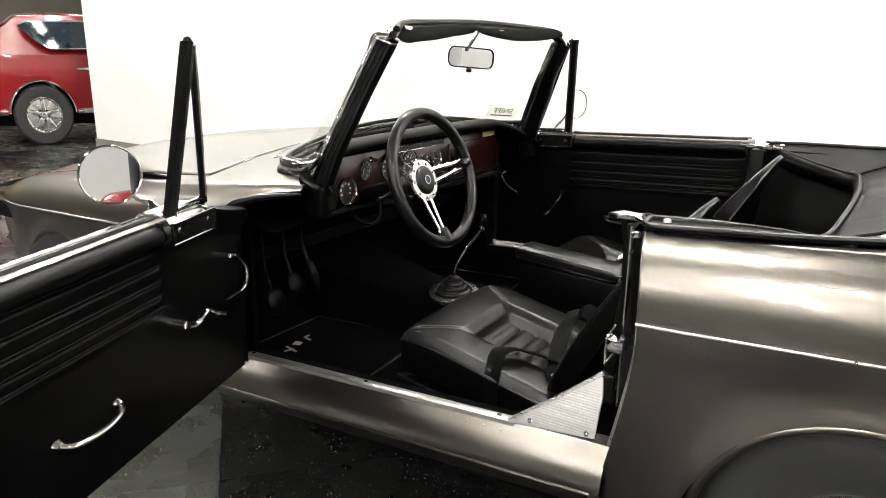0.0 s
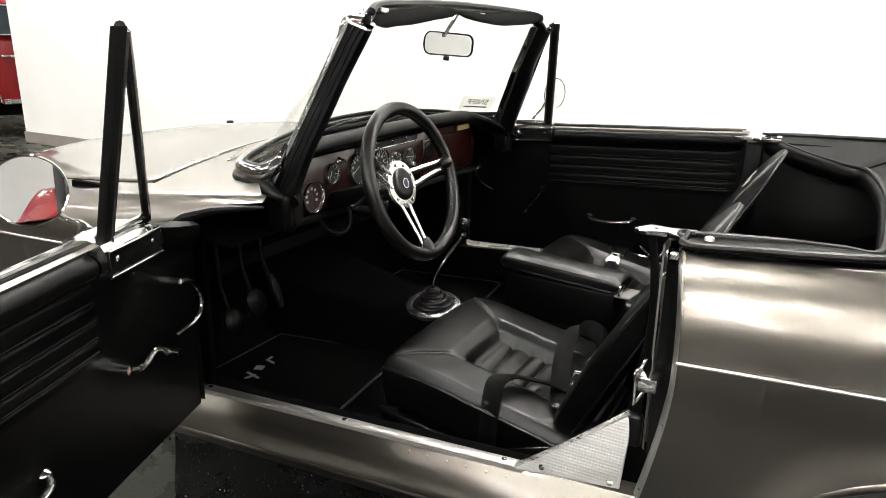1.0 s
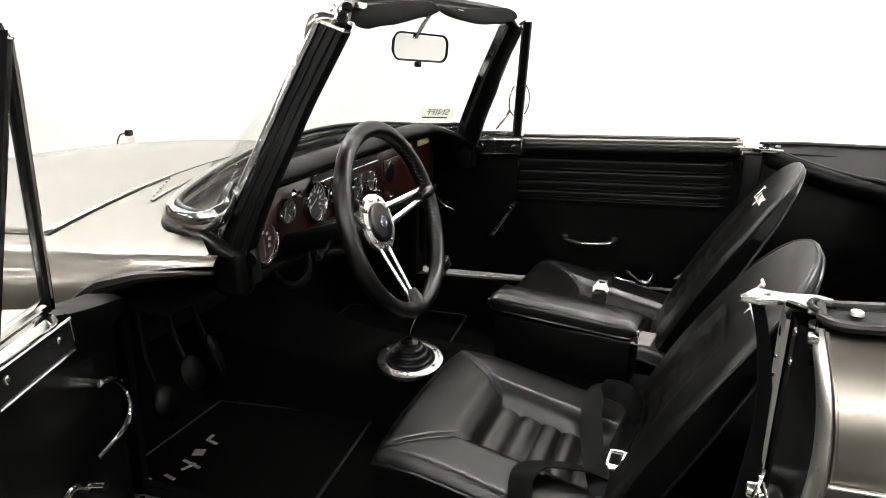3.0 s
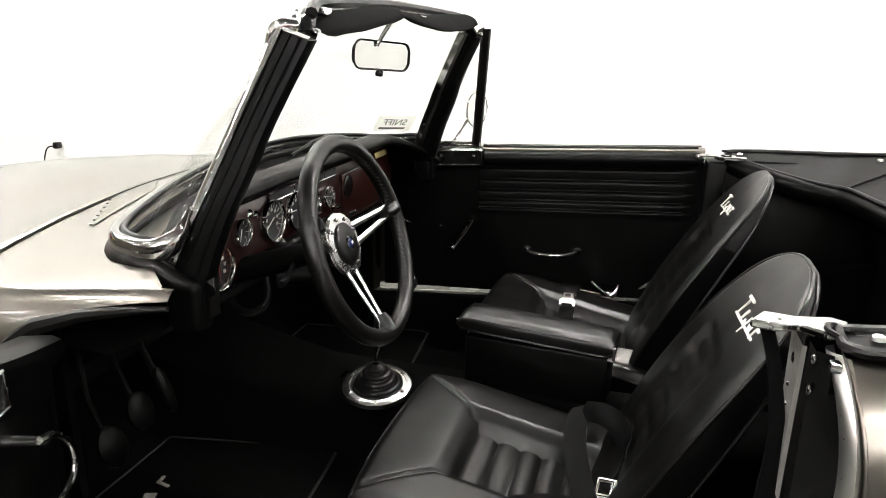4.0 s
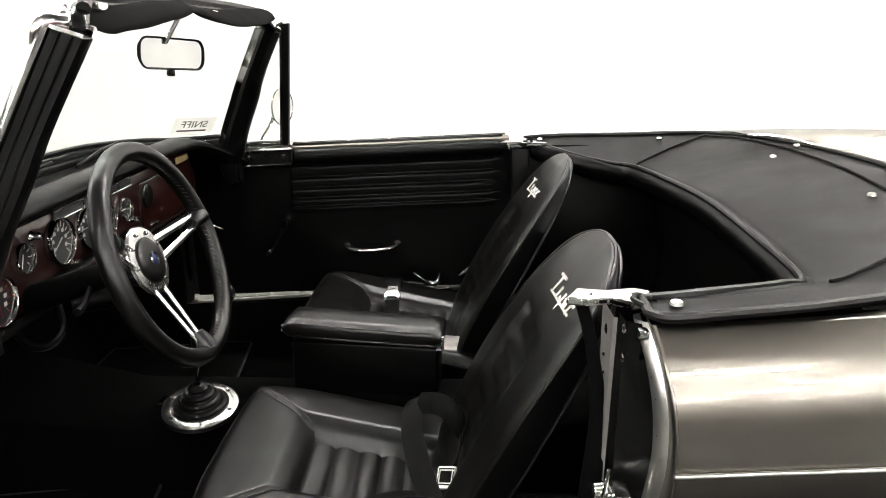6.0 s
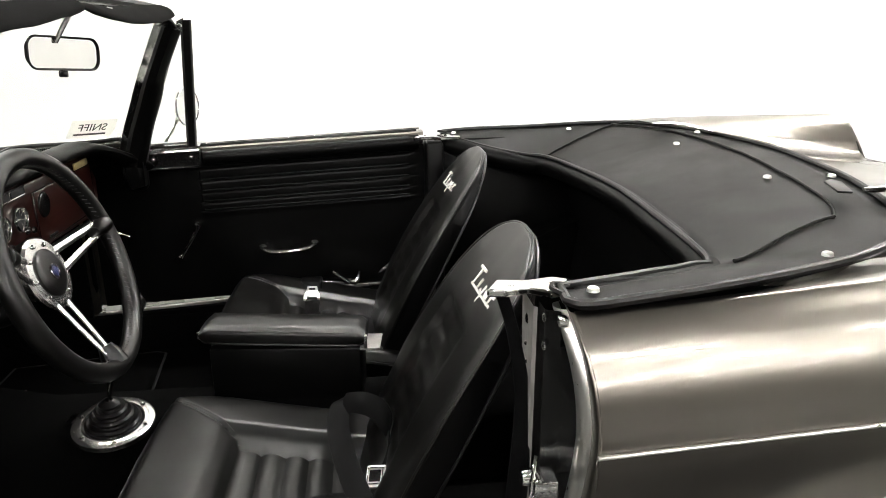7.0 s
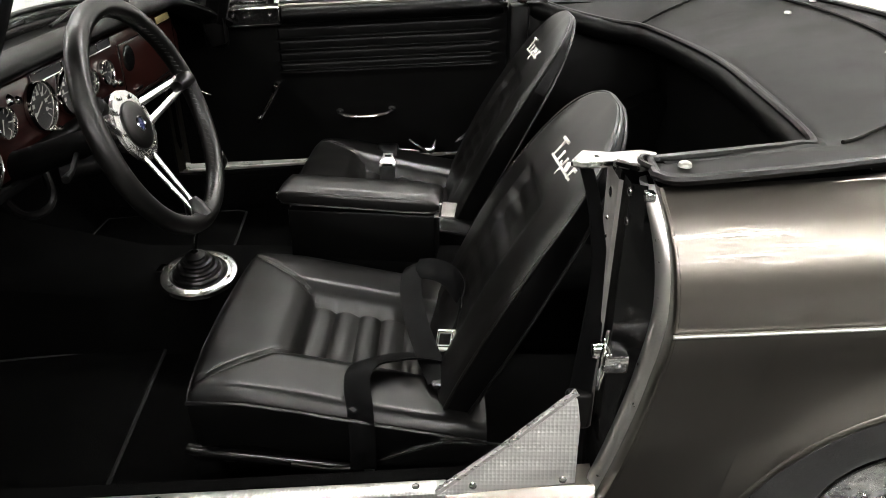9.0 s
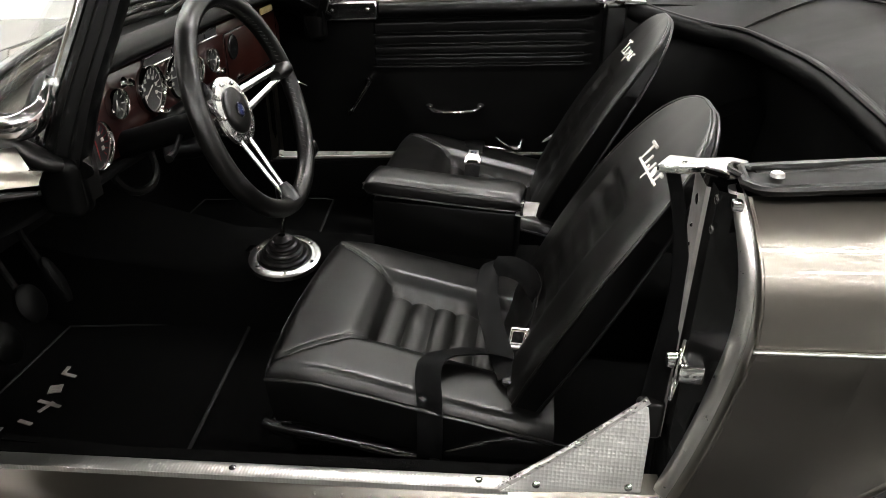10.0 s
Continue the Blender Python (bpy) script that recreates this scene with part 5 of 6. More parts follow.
def ribbon(pts, width, twist, name, label="", parent=CAR):
    """A flat strap along pts; twist gives the strap's cross direction from end to end."""
    c = spline(pts, 46)
    rows = []
    for i, p in enumerate(c):
        t = i / (len(c) - 1)
        d = (c[min(i + 1, 45)] - c[max(i - 1, 0)]).normalized()
        k = t * (len(twist) - 1)
        a = min(int(k), len(twist) - 2)
        w = Vector(twist[a]).lerp(Vector(twist[a + 1]), k - a)
        w = (w - d * w.dot(d)).normalized()
        nn = d.cross(w)
        rows.append([p + w * (width / 2 * u) + nn * (0.0015 * v + 0.002 * math.sin(9 * t + 3 * u)) for u, v in ((-1, -1), (-0.5, -1), (0, -1), (0.5, -1), (1, -1), (1, 1), (0.5, 1), (0, 1), (-0.5, 1), (-1, 1))])
    return part(name, loft(rows, close_v=True, cap=True), BELT, parent, label)


def buckle(p, n, up, parent=CAR):
    m = facing(p, n, up)
    b = part("belt_buckle", box((-0.018, -0.021, 0), (0.018, 0.021, 0.012), 0.003, 2, m=m), SNAPMETAL, parent, "chrome belt buckle")
    part("buckle_button", box((-0.011, -0.011, 0.0121), (0.011, 0.011, 0.014), 0.001, 1, m=m), BLACKMETAL, b)
    part("buckle_frame", tube([m @ Vector(q) for q in ((-0.014, -0.015, 0.0130), (0.014, -0.015, 0.0130), (0.014, 0.015, 0.0130), (-0.014, 0.015, 0.0130))], 0.0016, 6, closed=True), DARKCHROME, b)
    return b


ribbon([(0.360, -0.608, 0.30), (0.361, -0.600, 0.35), (0.358, -0.585, 0.405), (0.350, -0.545, 0.442), (0.362, -0.505, 0.444), (0.400, -0.470, 0.430), (0.443, -0.450, 0.418), (0.50, -0.445, 0.405)], 0.044, [(1, 0, 0), (1, 0, 0), (1, 0.2, 0), (0.5, -0.6, 0.2), (0.3, -0.7, 0.3)], "lap_belt", "black webbing lap belt")
ribbon([(0.478, -0.150, 0.430), (0.450, -0.190, 0.470), (0.434, -0.235, 0.474), (0.432, -0.295, 0.455), (0.446, -0.370, 0.437), (0.468, -0.440, 0.418), (0.490, -0.500, 0.405)], 0.044, [(0.9, 0.2, 0.2), (0.9, 0.1, 0.2), (0.95, 0.1, 0.0), (0.9, -0.2, 0.1)], "lap_belt", "black webbing lap belt")
ribbon([(0.440, -0.225, 0.478), (0.478, -0.262, 0.497), (0.512, -0.285, 0.490), (0.530, -0.318, 0.468), (0.526, -0.355, 0.445), (0.512, -0.395, 0.428)], 0.044, [(0.3, 0.6, 0.5), (0.1, 0.5, 0.7), (0.1, 0.3, 0.9), (0.5, 0.3, 0.6)], "lap_belt", "black webbing lap belt")
buckle((0.503, -0.410, 0.424), (-0.30, -0.5, 0.8), (0.2, 0.9, 0.4))
part("belt_tongue", box((0.476, -0.518, 0.396), (0.496, -0.492, 0.406), 0.003), BLACKMETAL, CAR)
# passenger's belt lies over the cushion edge
ribbon([(0.326, 0.655, 0.36), (0.325, 0.645, 0.41), (0.324, 0.610, 0.436), (0.325, 0.575, 0.440)], 0.046, [(1, 0, 0), (1, 0, 0)], "lap_belt", "black webbing lap belt")
ribbon([(0.332, 0.470, 0.432), (0.332, 0.440, 0.420), (0.333, 0.400, 0.398), (0.336, 0.350, 0.396), (0.345, 0.300, 0.400)], 0.044, [(1, 0, 0), (1, 0, 0)], "lap_belt", "black webbing lap belt")
hm = facing((0.324, 0.572, 0.432), (0, -0.25, 0.97), (0, 1, 0))
hs = part("belt_housing", box((-0.033, -0.034, -0.004), (0.033, 0.040, 0.022), 0.008, 3, m=hm), VINYL, CAR, "black moulded belt housing")
part("housing_lip", tube([hm @ Vector(q) for q in ((-0.031, -0.035, 0.004), (0.0, -0.038, 0.004), (0.031, -0.035, 0.004))], 0.004, 8), RUBBER, hs)
for sx in (-0.029, 0.029):
    screw(hm @ Vector((sx, -0.034, 0.010)), hm.to_3x3() @ Vector((0, -1, 0)), 0.003, hs)
bm_ = facing((0.329, 0.500, 0.438), (0, -0.35, 0.94), (0, 1, 0))
tg = part("belt_buckle", prism([(-0.015, 0.034), (0.015, 0.034), (0.017, 0.012), (0.024, -0.004), (0.024, -0.024), (0.017, -0.024), (0.014, -0.012), (-0.014, -0.012), (-0.017, -0.024), (-0.024, -0.024), (-0.024, -0.004), (-0.017, 0.012)], 0.007, 0.0015, bm_), SNAPMETAL, CAR, "chrome belt buckle plate")
part("buckle_slot", box((-0.009, 0.016, 0.004), (0.009, 0.025, 0.0085), 0.001, 1, m=bm_), BLACKMETAL, tg)
part("belt_hook", tube([(0.345, 0.632, 0.434), (0.385, 0.630, 0.431), (0.420, 0.628, 0.428)], [0.0025, 0.005, 0.004], 8, flat=0.6), CHROME, CAR, "chrome belt hook")
part("hook_shell", tube(spline([(0.432, 0.628, 0.436), (0.450, 0.628, 0.430), (0.464, 0.630, 0.437), (0.472, 0.632, 0.463)], 10), [0.005, 0.008, 0.010, 0.011, 0.011, 0.010, 0.008, 0.006, 0.004, 0.003], 8), CHROME, CAR)
part("belt_latch_tongue", tube([(0.390, 0.628, 0.466), (0.412, 0.624, 0.450), (0.440, 0.622, 0.430)], 0.007, 8, flat=0.7), BLACKMETAL, CAR)

# ---- doors ----
def door(W, side, lever, crank, pull_z):
    """W turns (along from the hinge, outward from the trim, height) into the world."""
    def top(u):
        return 0.842 - 0.055 * max(0, (0.20 - u) / 0.20) ** 0.7

    rows = []
    for u in list(np.linspace(0.0, 0.24, 10)) + list(np.linspace(0.28, 1.05, 16)):
        zt = top(u)
        sec = [(0.0, 0.345), (0.0, zt - 0.055), (-0.030, zt - 0.022), (-0.030, zt - 0.006), (-0.022, zt - 0.002), (0.013, zt - 0.002), (0.022, zt - 0.012), (0.044, zt - 0.06), (0.062, zt - 0.115),
               (0.064, zt - 0.15), (0.056, 0.62), (0.048, 0.45), (0.034, 0.345)]
        rows.append([W(u, v, z) for v, z in sec])
    d = part("door", loft(rows, close_v=True, cap=True), PAINT, CAR, "open driver's door" if side < 0 else "closed passenger door")
    # trim panel with rolled pleats
    rows = []
    grooves = (0.773, 0.733, 0.698, 0.664, 0.636)
    zs = sorted(list(np.linspace(0.345, 0.80, 60)) + [g + o for g in grooves for o in (-0.006, -0.003, 0.0, 0.003, 0.006)])
    for u in list(np.linspace(0.015, 0.34, 8)) + [0.350, 0.356] + list(np.linspace(0.40, 1.0, 14)) + [1.012, 1.035, 1.053]:
        row = []
        for z in zs:
            zz = min(z, top(u) - 0.045)
            v = -0.010
            if 0.354 < u < 1.008 and 0.615 < zz < 0.80:
                v -= 0.006 * min(1, (zz - 0.615) / 0.02) * (1 - math.exp(-(min(abs(zz - g) for g in grooves) / 0.004) ** 2))
            row.append(W(u, v, zz))
        rows.append(row)
    part("trim_panel", loft(rows), VINYL, d, "black vinyl trim with horizontal pleats")
    for g in grooves:
        part("pleat_cord", tube([W(u, -0.0165, g + 0.004) for u in np.linspace(0.358, 1.004, 10)], 0.0024, 6), VINYL, d)
    part("trim_seam", tube([W(u, -0.013, top(u) - 0.045 - (0.0 if u > 0.3 else 0.0)) for u in np.linspace(0.02, 1.03, 30)], 0.004, 6), VINYL, d)
    # padded top roll and chrome belt strip
    part("top_roll", tube([W(u, -0.022, 0.808) for u in np.linspace(0.375, 1.035, 16)], 0.030, 14, flat=0.80), VINYL, d, "padded black vinyl top roll")
    part("belt_moulding", tube([W(u, 0.008, 0.845) for u in np.linspace(0.22, 1.04, 14)], 0.0055, 8, flat=0.7), CHROME, d, "chrome belt moulding")
    part("window_slot_seal", tube([W(u, -0.012, 0.842) for u in np.linspace(0.37, 1.03, 14)], 0.006, 6), RUBBER, d)
    rows = []
    for u in np.linspace(-0.004, 0.20, 12):
        zt = top(u)
        rows.append([W(u, v, z) for v, z in ((-0.012, zt - 0.09), (-0.014, zt - 0.052), (-0.036, zt - 0.022), (-0.036, zt - 0.002), (-0.022, zt + 0.004), (0.022, zt + 0.003), (0.044, zt - 0.010))])
    part("front_capping", loft(rows), VINYL, d, "black vinyl capping")
    part("front_edge", loft([[W(-0.003, v, z) for v in (-0.012, 0.045)] for z in (0.345, 0.5, 0.65, 0.735)]), RUBBER, d)
    # chrome quarter-light base
    rows = []
    for u in np.linspace(0.195, 0.372, 9):
        k = 1 - 0.5 * max(0, (0.225 - u) / 0.03) ** 2
        rows.append([W(u, v, 0.790 + (z - 0.790) * k) for v, z in ((-0.064, 0.800), (-0.066, 0.830), (-0.056, 0.848), (-0.03, 0.856), (0.01, 0.854), (0.022, 0.842), (0.02, 0.79), (-0.04, 0.785))])
    part("quarterlight_base", loft(rows, close_v=True, cap=True), CHROME, d, "chrome quarter-light base")
    part("base_inset", loft([[W(u, -0.0675 if 0.2 < u else -0.050, z) for z in (0.786, 0.800, 0.836)] for u in (0.186, 0.201, 0.25, 0.31, 0.371)] + [[W(0.373, -0.03, z) for z in (0.786, 0.800, 0.836)]]), BLACKMETAL, d)
    part("inset_frame", tube([W(u, -0.0685, z) for u, z in ((0.204, 0.790), (0.368, 0.790), (0.368, 0.836), (0.204, 0.836))], 0.0022, 6, closed=True), CHROME, d)
    screw(W(0.345, -0.068, 0.818), W(0, -1, 0) - W(0, 0, 0), 0.006, d)
    screw(W(0.235, -0.068, 0.818), W(0, -1, 0) - W(0, 0, 0), 0.005, d)
    # quarter light: rear post, front frame, glass
    a0, a1 = (0.346, -0.045, 0.84), (0.392, -0.152, 1.208)
    b0, b1 = (0.205, -0.040, 0.848), (0.372, -0.146, 1.200)
    mix = lambda p, q, t: [p[i] + (q[i] - p[i]) * t for i in range(3)]
    rows = []
    for t in np.linspace(0, 1, 10):
        u, v, z = mix(a0, a1, t)
        rows.append([W(u + du, v + dv, z) for du, dv in ((-0.006, -0.009), (0.012, -0.009), (0.015, -0.004), (0.015, 0.006), (0.004, 0.008), (-0.008, 0.005))])
    post = part("quarterlight_post", loft(rows, close_v=True, cap=True), RUBBER, d, "black quarter-light post")
    part("post_chrome", tube([W(*[c + o for c, o in zip(mix(a0, a1, t), (-0.009, -0.008, 0))]) for t in np.linspace(0, 0.98, 8)], 0.004, 8), CHROME, d)
    part("frame_front", tube([W(*mix(b0, b1, t)) for t in np.linspace(0, 1, 8)], 0.0065, 8), BLACKMETAL, d)
    part("frame_chrome", tube([W(*[c + o for c, o in zip(mix(b0, b1, t), (-0.006, -0.004, 0))]) for t in np.linspace(0, 1, 8)], 0.0035, 8), CHROME, d)
    part("frame_tip", tube([W(*b1), W(*mix(b1, a1, 0.5)), W(*a1)], 0.009, 8), CHROME, d)
    part("frame_foot", tube([W(0.20, -0.04, 0.858), W(0.36, -0.045, 0.858)], 0.007, 8), CHROME, d)
    rows = [[W(*[c for c in mix(mix(b0, b1, t), mix(a0, a1, t), s)]) for s in (0.0, 0.5, 0.95)] for t in np.linspace(0.02, 0.97, 5)]
    gl = part("quarterlight_glass", loft(rows), GLASS, d, "clear quarter-light glass")
    gl.modifiers.new("thick", "SOLIDIFY").thickness = 0.004
    gl.visible_shadow = False
    # lever, winder, pull
    part("door_lever", tube(spline([W(*p) for p in lever], 20), [0.006] * 3 + [0.005] * 14 + [0.004] * 3, 8), CHROME, d, "chrome door lever")
    part("lever_boss", tube([W(lever[0][0], -0.010, lever[0][2]), W(lever[0][0], lever[0][1], lever[0][2])], [0.010, 0.007], 12), CHROME, d)
    part("window_winder", tube(spline([W(*p) for p in crank], 12), [0.011, 0.010, 0.008, 0.007, 0.006, 0.006, 0.0055, 0.005, 0.005, 0.006, 0.007, 0.008], 8), CHROME, d, "chrome window winder")
    part("winder_boss", tube([W(crank[0][0], -0.010, crank[0][2]), W(crank[0][0], crank[0][1] - 0.006, crank[0][2])], [0.012, 0.010], 12), CHROME, d)
    e = crank[-1]
    part("winder_knob", tube([W(e[0], e[1] + 0.002, e[2]), W(e[0], e[1] - 0.028, e[2])], [0.006, 0.009], 10), CHROME, d)
    u0, u1 = 0.525, 0.692
    part("pull_handle", tube(spline([W(u0, -0.012, pull_z), W(u0 + 0.02, -0.035, pull_z - 0.006), W((u0 + u1) / 2, -0.044, pull_z - 0.010), W(u1 - 0.02, -0.035, pull_z - 0.006), W(u1, -0.012, pull_z)], 24), 0.007, 10, flat=0.8), CHROME, d, "chrome pull handle")
    part("door_end", loft([[W(1.0535, v, z) for v in (-0.012, 0.03)] for z in (0.36, 0.55, 0.70, 0.80)]), VINYL, d)
    for u in (u0, u1):
        part("pull_foot", tube([W(u, -0.010, pull_z + 0.002), W(u, -0.020, pull_z)], [0.013, 0.008], 10, flat=0.7), CHROME, d)
    return d


TH = math.radians(71)
HX, HY = -0.272, -0.795


def near_door(u, v, z):
    v += 0.040
    return Vector((HX + u * math.cos(TH) - v * math.sin(TH), HY - u * math.sin(TH) - v * math.cos(TH), z - 0.004))


def far_door(u, v, z):
    return Vector((-0.362 + u, 0.738 + v, z + 0.048 * u))


door(near_door, -1, [(0.126, -0.052, 0.696), (0.092, -0.056, 0.686), (0.066, -0.060, 0.655), (0.060, -0.060, 0.622), (0.085, -0.058, 0.596), (0.160, -0.052, 0.589)],
     [(0.328, -0.046, 0.590), (0.290, -0.054, 0.580), (0.248, -0.060, 0.598), (0.205, -0.056, 0.572)], 0.492)
door(far_door, 1, [(0.050, -0.020, 0.664), (0.045, -0.034, 0.652), (0.060, -0.038, 0.625), (0.090, -0.040, 0.598), (0.125, -0.036, 0.580)],
     [(0.333, -0.030, 0.597), (0.325, -0.034, 0.575), (0.300, -0.038, 0.535), (0.270, -0.036, 0.497)], 0.500)


# door mirrors
def door_mirror(c, n, r, foot, parent_label):
    m = facing(c, n)
    mi = part("door_mirror", lathe([(0.0, -0.030), (r * 0.55, -0.026), (r * 0.9, -0.012), (r, 0.0), (r * 0.97, 0.004), (r * 0.93, 0.002)], 40, m), CHROME, CAR, parent_label)
    part("mirror_glass", lathe([(0.0, 0.0015), (r * 0.94, 0.0015)], 40, m), MIRROR, mi, "round mirror glass")
    c = Vector(c)
    f = Vector(foot)
    nn = Vector(n).normalized()
    back = c - nn * 0.026
    out = f - c
    out = (out - nn * out.dot(nn)).normalized()
    rim_ = c + out * (r + 0.012) - nn * 0.018
    part("mirror_stem", tube(spline([back, rim_, rim_.lerp(f, 0.75) + Vector((0, 0, 0.012)), f], 14), [0.006] * 9 + [0.007, 0.009, 0.012, 0.014, 0.016], 10), CHROME, mi)
    part("mirror_foot", tube([f + Vector((0, 0, 0.006)), f + Vector((0, 0, -0.012))], [0.014, 0.020], 14), CHROME, mi)


door_mirror((-0.356, -1.116, 0.908), (0.893, -0.405, 0.128), 0.068, near_door(0.28, 0.035, 0.840), "round chrome door mirror")
door_mirror((-0.055, 0.86, 0.965), (0.92, -0.36, 0.0), 0.062, far_door(0.25, 0.035, 0.838), "round chrome door mirror")

# ---- hood cover ----
INNER = [(0.752, -0.690, 0.885), (0.88, -0.650, 0.883), (0.975, -0.590, 0.870), (1.040, -0.510, 0.852), (1.060, -0.28, 0.854), (1.068, 0.0, 0.856),
         (1.060, 0.30, 0.842), (1.040, 0.520, 0.830), (0.985, 0.588, 0.827), (0.88, 0.635, 0.845), (0.752, 0.690, 0.878)]
OUTER = mirror_curve([(0.747, -0.728, 0.882), (0.772, -0.743, 0.882), (0.85, -0.738, 0.887), (0.95, -0.724, 0.891), (1.07, -0.700, 0.897), (1.18, -0.672, 0.905), (1.275, -0.615, 0.914), (1.335, -0.525, 0.922), (1.378, -0.40, 0.927), (1.410, -0.25, 0.931), (1.432, 0.0, 0.934)])
ci, co = spline(INNER, 81), spline(OUTER, 81)
rows = []
for k, (p, q) in enumerate(zip(ci, co)):
    row = []
    for t in np.linspace(0, 1, 14):
        c = p.lerp(q, t)
        fl = min(1.0, (q - p).length / 0.3)
        c.z += (0.003 + 0.003 * fl) * math.sin(math.pi * t) ** 0.8 + 0.002 * noise.noise(c * 9)
        row.append(c)
    rows.append(row)
cov = part("hood_cover", loft(rows), COVER, CAR, "black vinyl cover over the folded hood")
cov.modifiers.new("thick", "SOLIDIFY").thickness = 0.006
part("cover_piping", tube([p + Vector((0, 0, 0.003)) for p in co] + [p + Vector((-0.004, 0, 0.004)) for p in ci[::-1]], 0.0065, 8, closed=True), RUBBER, cov, "black piped edge")
part("cover_roll", tube([p + Vector((0.012, 0, -0.026)) for p in ci], 0.030, 12), VINYL, cov, "padded black roll")
def cover_at(x, y):
    """The place on the cover over (x, y)."""
    near = sorted((p for r_ in rows for p in r_), key=lambda p: (p.x - x) ** 2 + (p.y - y) ** 2)[:5]
    w = [1 / ((p.x - x) ** 2 + (p.y - y) ** 2 + 1e-5) for p in near]
    return Vector((x, y, sum(p.z * k for p, k in zip(near, w)) / sum(w) + 0.006))


# piped seams: over each shoulder and along the ridge
for s in (-1, 1):
    part("cover_seam", tube([cover_at(p.x, p.y) - Vector((0, 0, 0.002)) for p in spline([(1.035, 0.525, 0), (1.15, 0.565, 0), (1.262, 0.60, 0)] if s > 0 else [(1.046, -0.575, 0), (1.12, -0.535, 0), (1.20, -0.500, 0), (1.255, -0.490, 0)], 24)], 0.0032, 6), COVER, cov)
part("cover_seam", tube([cover_at(p.x, p.y) - Vector((0, 0, 0.002)) for p in spline([(1.255, -0.490, 0), (1.290, -0.42, 0), (1.328, -0.26, 0), (1.360, 0.02, 0), (1.352, 0.32, 0), (1.310, 0.50, 0), (1.262, 0.60, 0)], 60)], 0.0032, 6), COVER, cov)


def snap(p, n=(0, 0, 1)):
    part("snap_fastener", lathe([(0.0, 0.0014), (0.003, 0.0013), (0.0042, 0.0024), (0.0056, 0.0026), (0.0076, 0.0012), (0.0085, -0.003)], 16, facing(p, n)), SNAPMETAL, cov, "nickel snap fastener")


for sx, sy in ((0.785, 0.712), (1.14, 0.650), (1.298, 0.215), (1.385, 0.285)):
    for s in (-1, 1):
        snap(cover_at(sx, s * sy))
# chrome clips along the rear edge
for s in (-1, 1):
    p = Vector((1.330, s * 0.38, 0.940))
    run = [(-0.03, 0, 0.004), (0.02, -0.06, 0.010), (0.07, -0.16, 0.004)] if s > 0 else [(0.0, -0.07, 0.003), (0.05, -0.085, 0.007), (0.10, -0.10, 0.0)]
    clip = part("hood_clip", tube(spline([p + Vector(q) for q in run], 10), [0.008, 0.011, 0.011, 0.010, 0.008, 0.008, 0.008, 0.007, 0.006, 0.005], 8, flat=0.5), CHROME, cov, "chrome hood clip")
    part("clip_tab", prism([(-0.05, -0.012), (0.03, -0.014), (0.05, 0.0), (0.03, 0.014), (-0.05, 0.012)], 0.004, 0.0015, axes(p + Vector((-0.02, s * 0.03, 0.000)), (0.35, -s * 0.93, 0), (s * 0.93, 0.35, 0), (0, 0, 1))), RUBBER, cov)
# tab strap at each front corner of the cover
for s in (-1, 1):
    part("cover_hook", tube(spline([(0.760, s * 0.690, 0.889), (0.742, s * 0.688, 0.893), (0.735, s * 0.700, 0.891), (0.745, s * 0.715, 0.889)], 14), 0.004, 6), RUBBER, cov)

# ---- wipers, sticker ----
def wiper(y0, y1):
    a = Vector((-0.405, y0, top_z(-0.42, y0) + 0.018))
    b = Vector((-0.362, y1, 0.935 - 0.05 * abs(y1)))
    w = part("wiper_arm", tube(spline([a, a.lerp(b, 0.5) + Vector((-0.012, 0, 0.010)), b], 12), 0.0034, 6), BLACKMETAL, CAR, "thin black wiper arm")
    part("wiper_blade", tube([b + Vector((0.012, -0.15, -0.014)), b + Vector((-0.002, 0, 0.0)), b + Vector((-0.004, 0.12, 0.004))], 0.0042, 6), RUBBER, w)
    part("wiper_spindle", lathe([(0.0, 0.02), (0.008, 0.018), (0.012, 0.0)], 14, pose(a.x, a.y, a.z - 0.018)), CHROME, w)


wiper(-0.34, -0.12)
wiper(0.02, 0.22)
for s in (-1, 1):
    part("washer_jet", lathe([(0.0, 0.02), (0.006, 0.018), (0.009, 0.0)], 12, pose(-0.43, s * 0.40, top_z(-0.43, 0.40) - 0.002)), CHROME, CAR)

# paper sticker inside the screen, its lettering read through from the back
k0 = 49
pb, pt = base[k0], head[k0]
tang = (base[k0 + 1] - base[k0 - 1]).normalized()
upv = (pt - pb).normalized()
nrm = tang.cross(upv).normalized()
if nrm.x < 0:
    nrm = -nrm
sc_ = pb.lerp(pt, 0.23) + Vector((-0.010, -0.02, 0)) + nrm * 0.008
upv = (upv - tang * upv.dot(tang)).normalized()
smx = axes(sc_, tang, upv, tang.cross(upv))
stick = thing("windscreen_sticker", "small white paper sticker inside the windscreen", "sticker")
part("paper", box((-0.068, -0.030, 0), (0.068, 0.034, 0.0006), m=smx), STICKER, stick, smooth=False)
fc = bpy.data.curves.new("sticker_word", "FONT")
fc.body, fc.size, fc.align_x, fc.extrude = "SNIFF", 0.036, "CENTER", 0.0003
word = new("sticker_word", fc)
word.parent = stick
fc.materials.append(INK)
word.matrix_basis = smx @ Matrix.Translation((0, -0.004, 0.0012)) @ Matrix.Diagonal((-1, 1, 1, 1))
part("sticker_bars", box((-0.050, -0.020, 0.0007), (0.046, -0.014, 0.0012), m=smx), INK, stick, smooth=False)

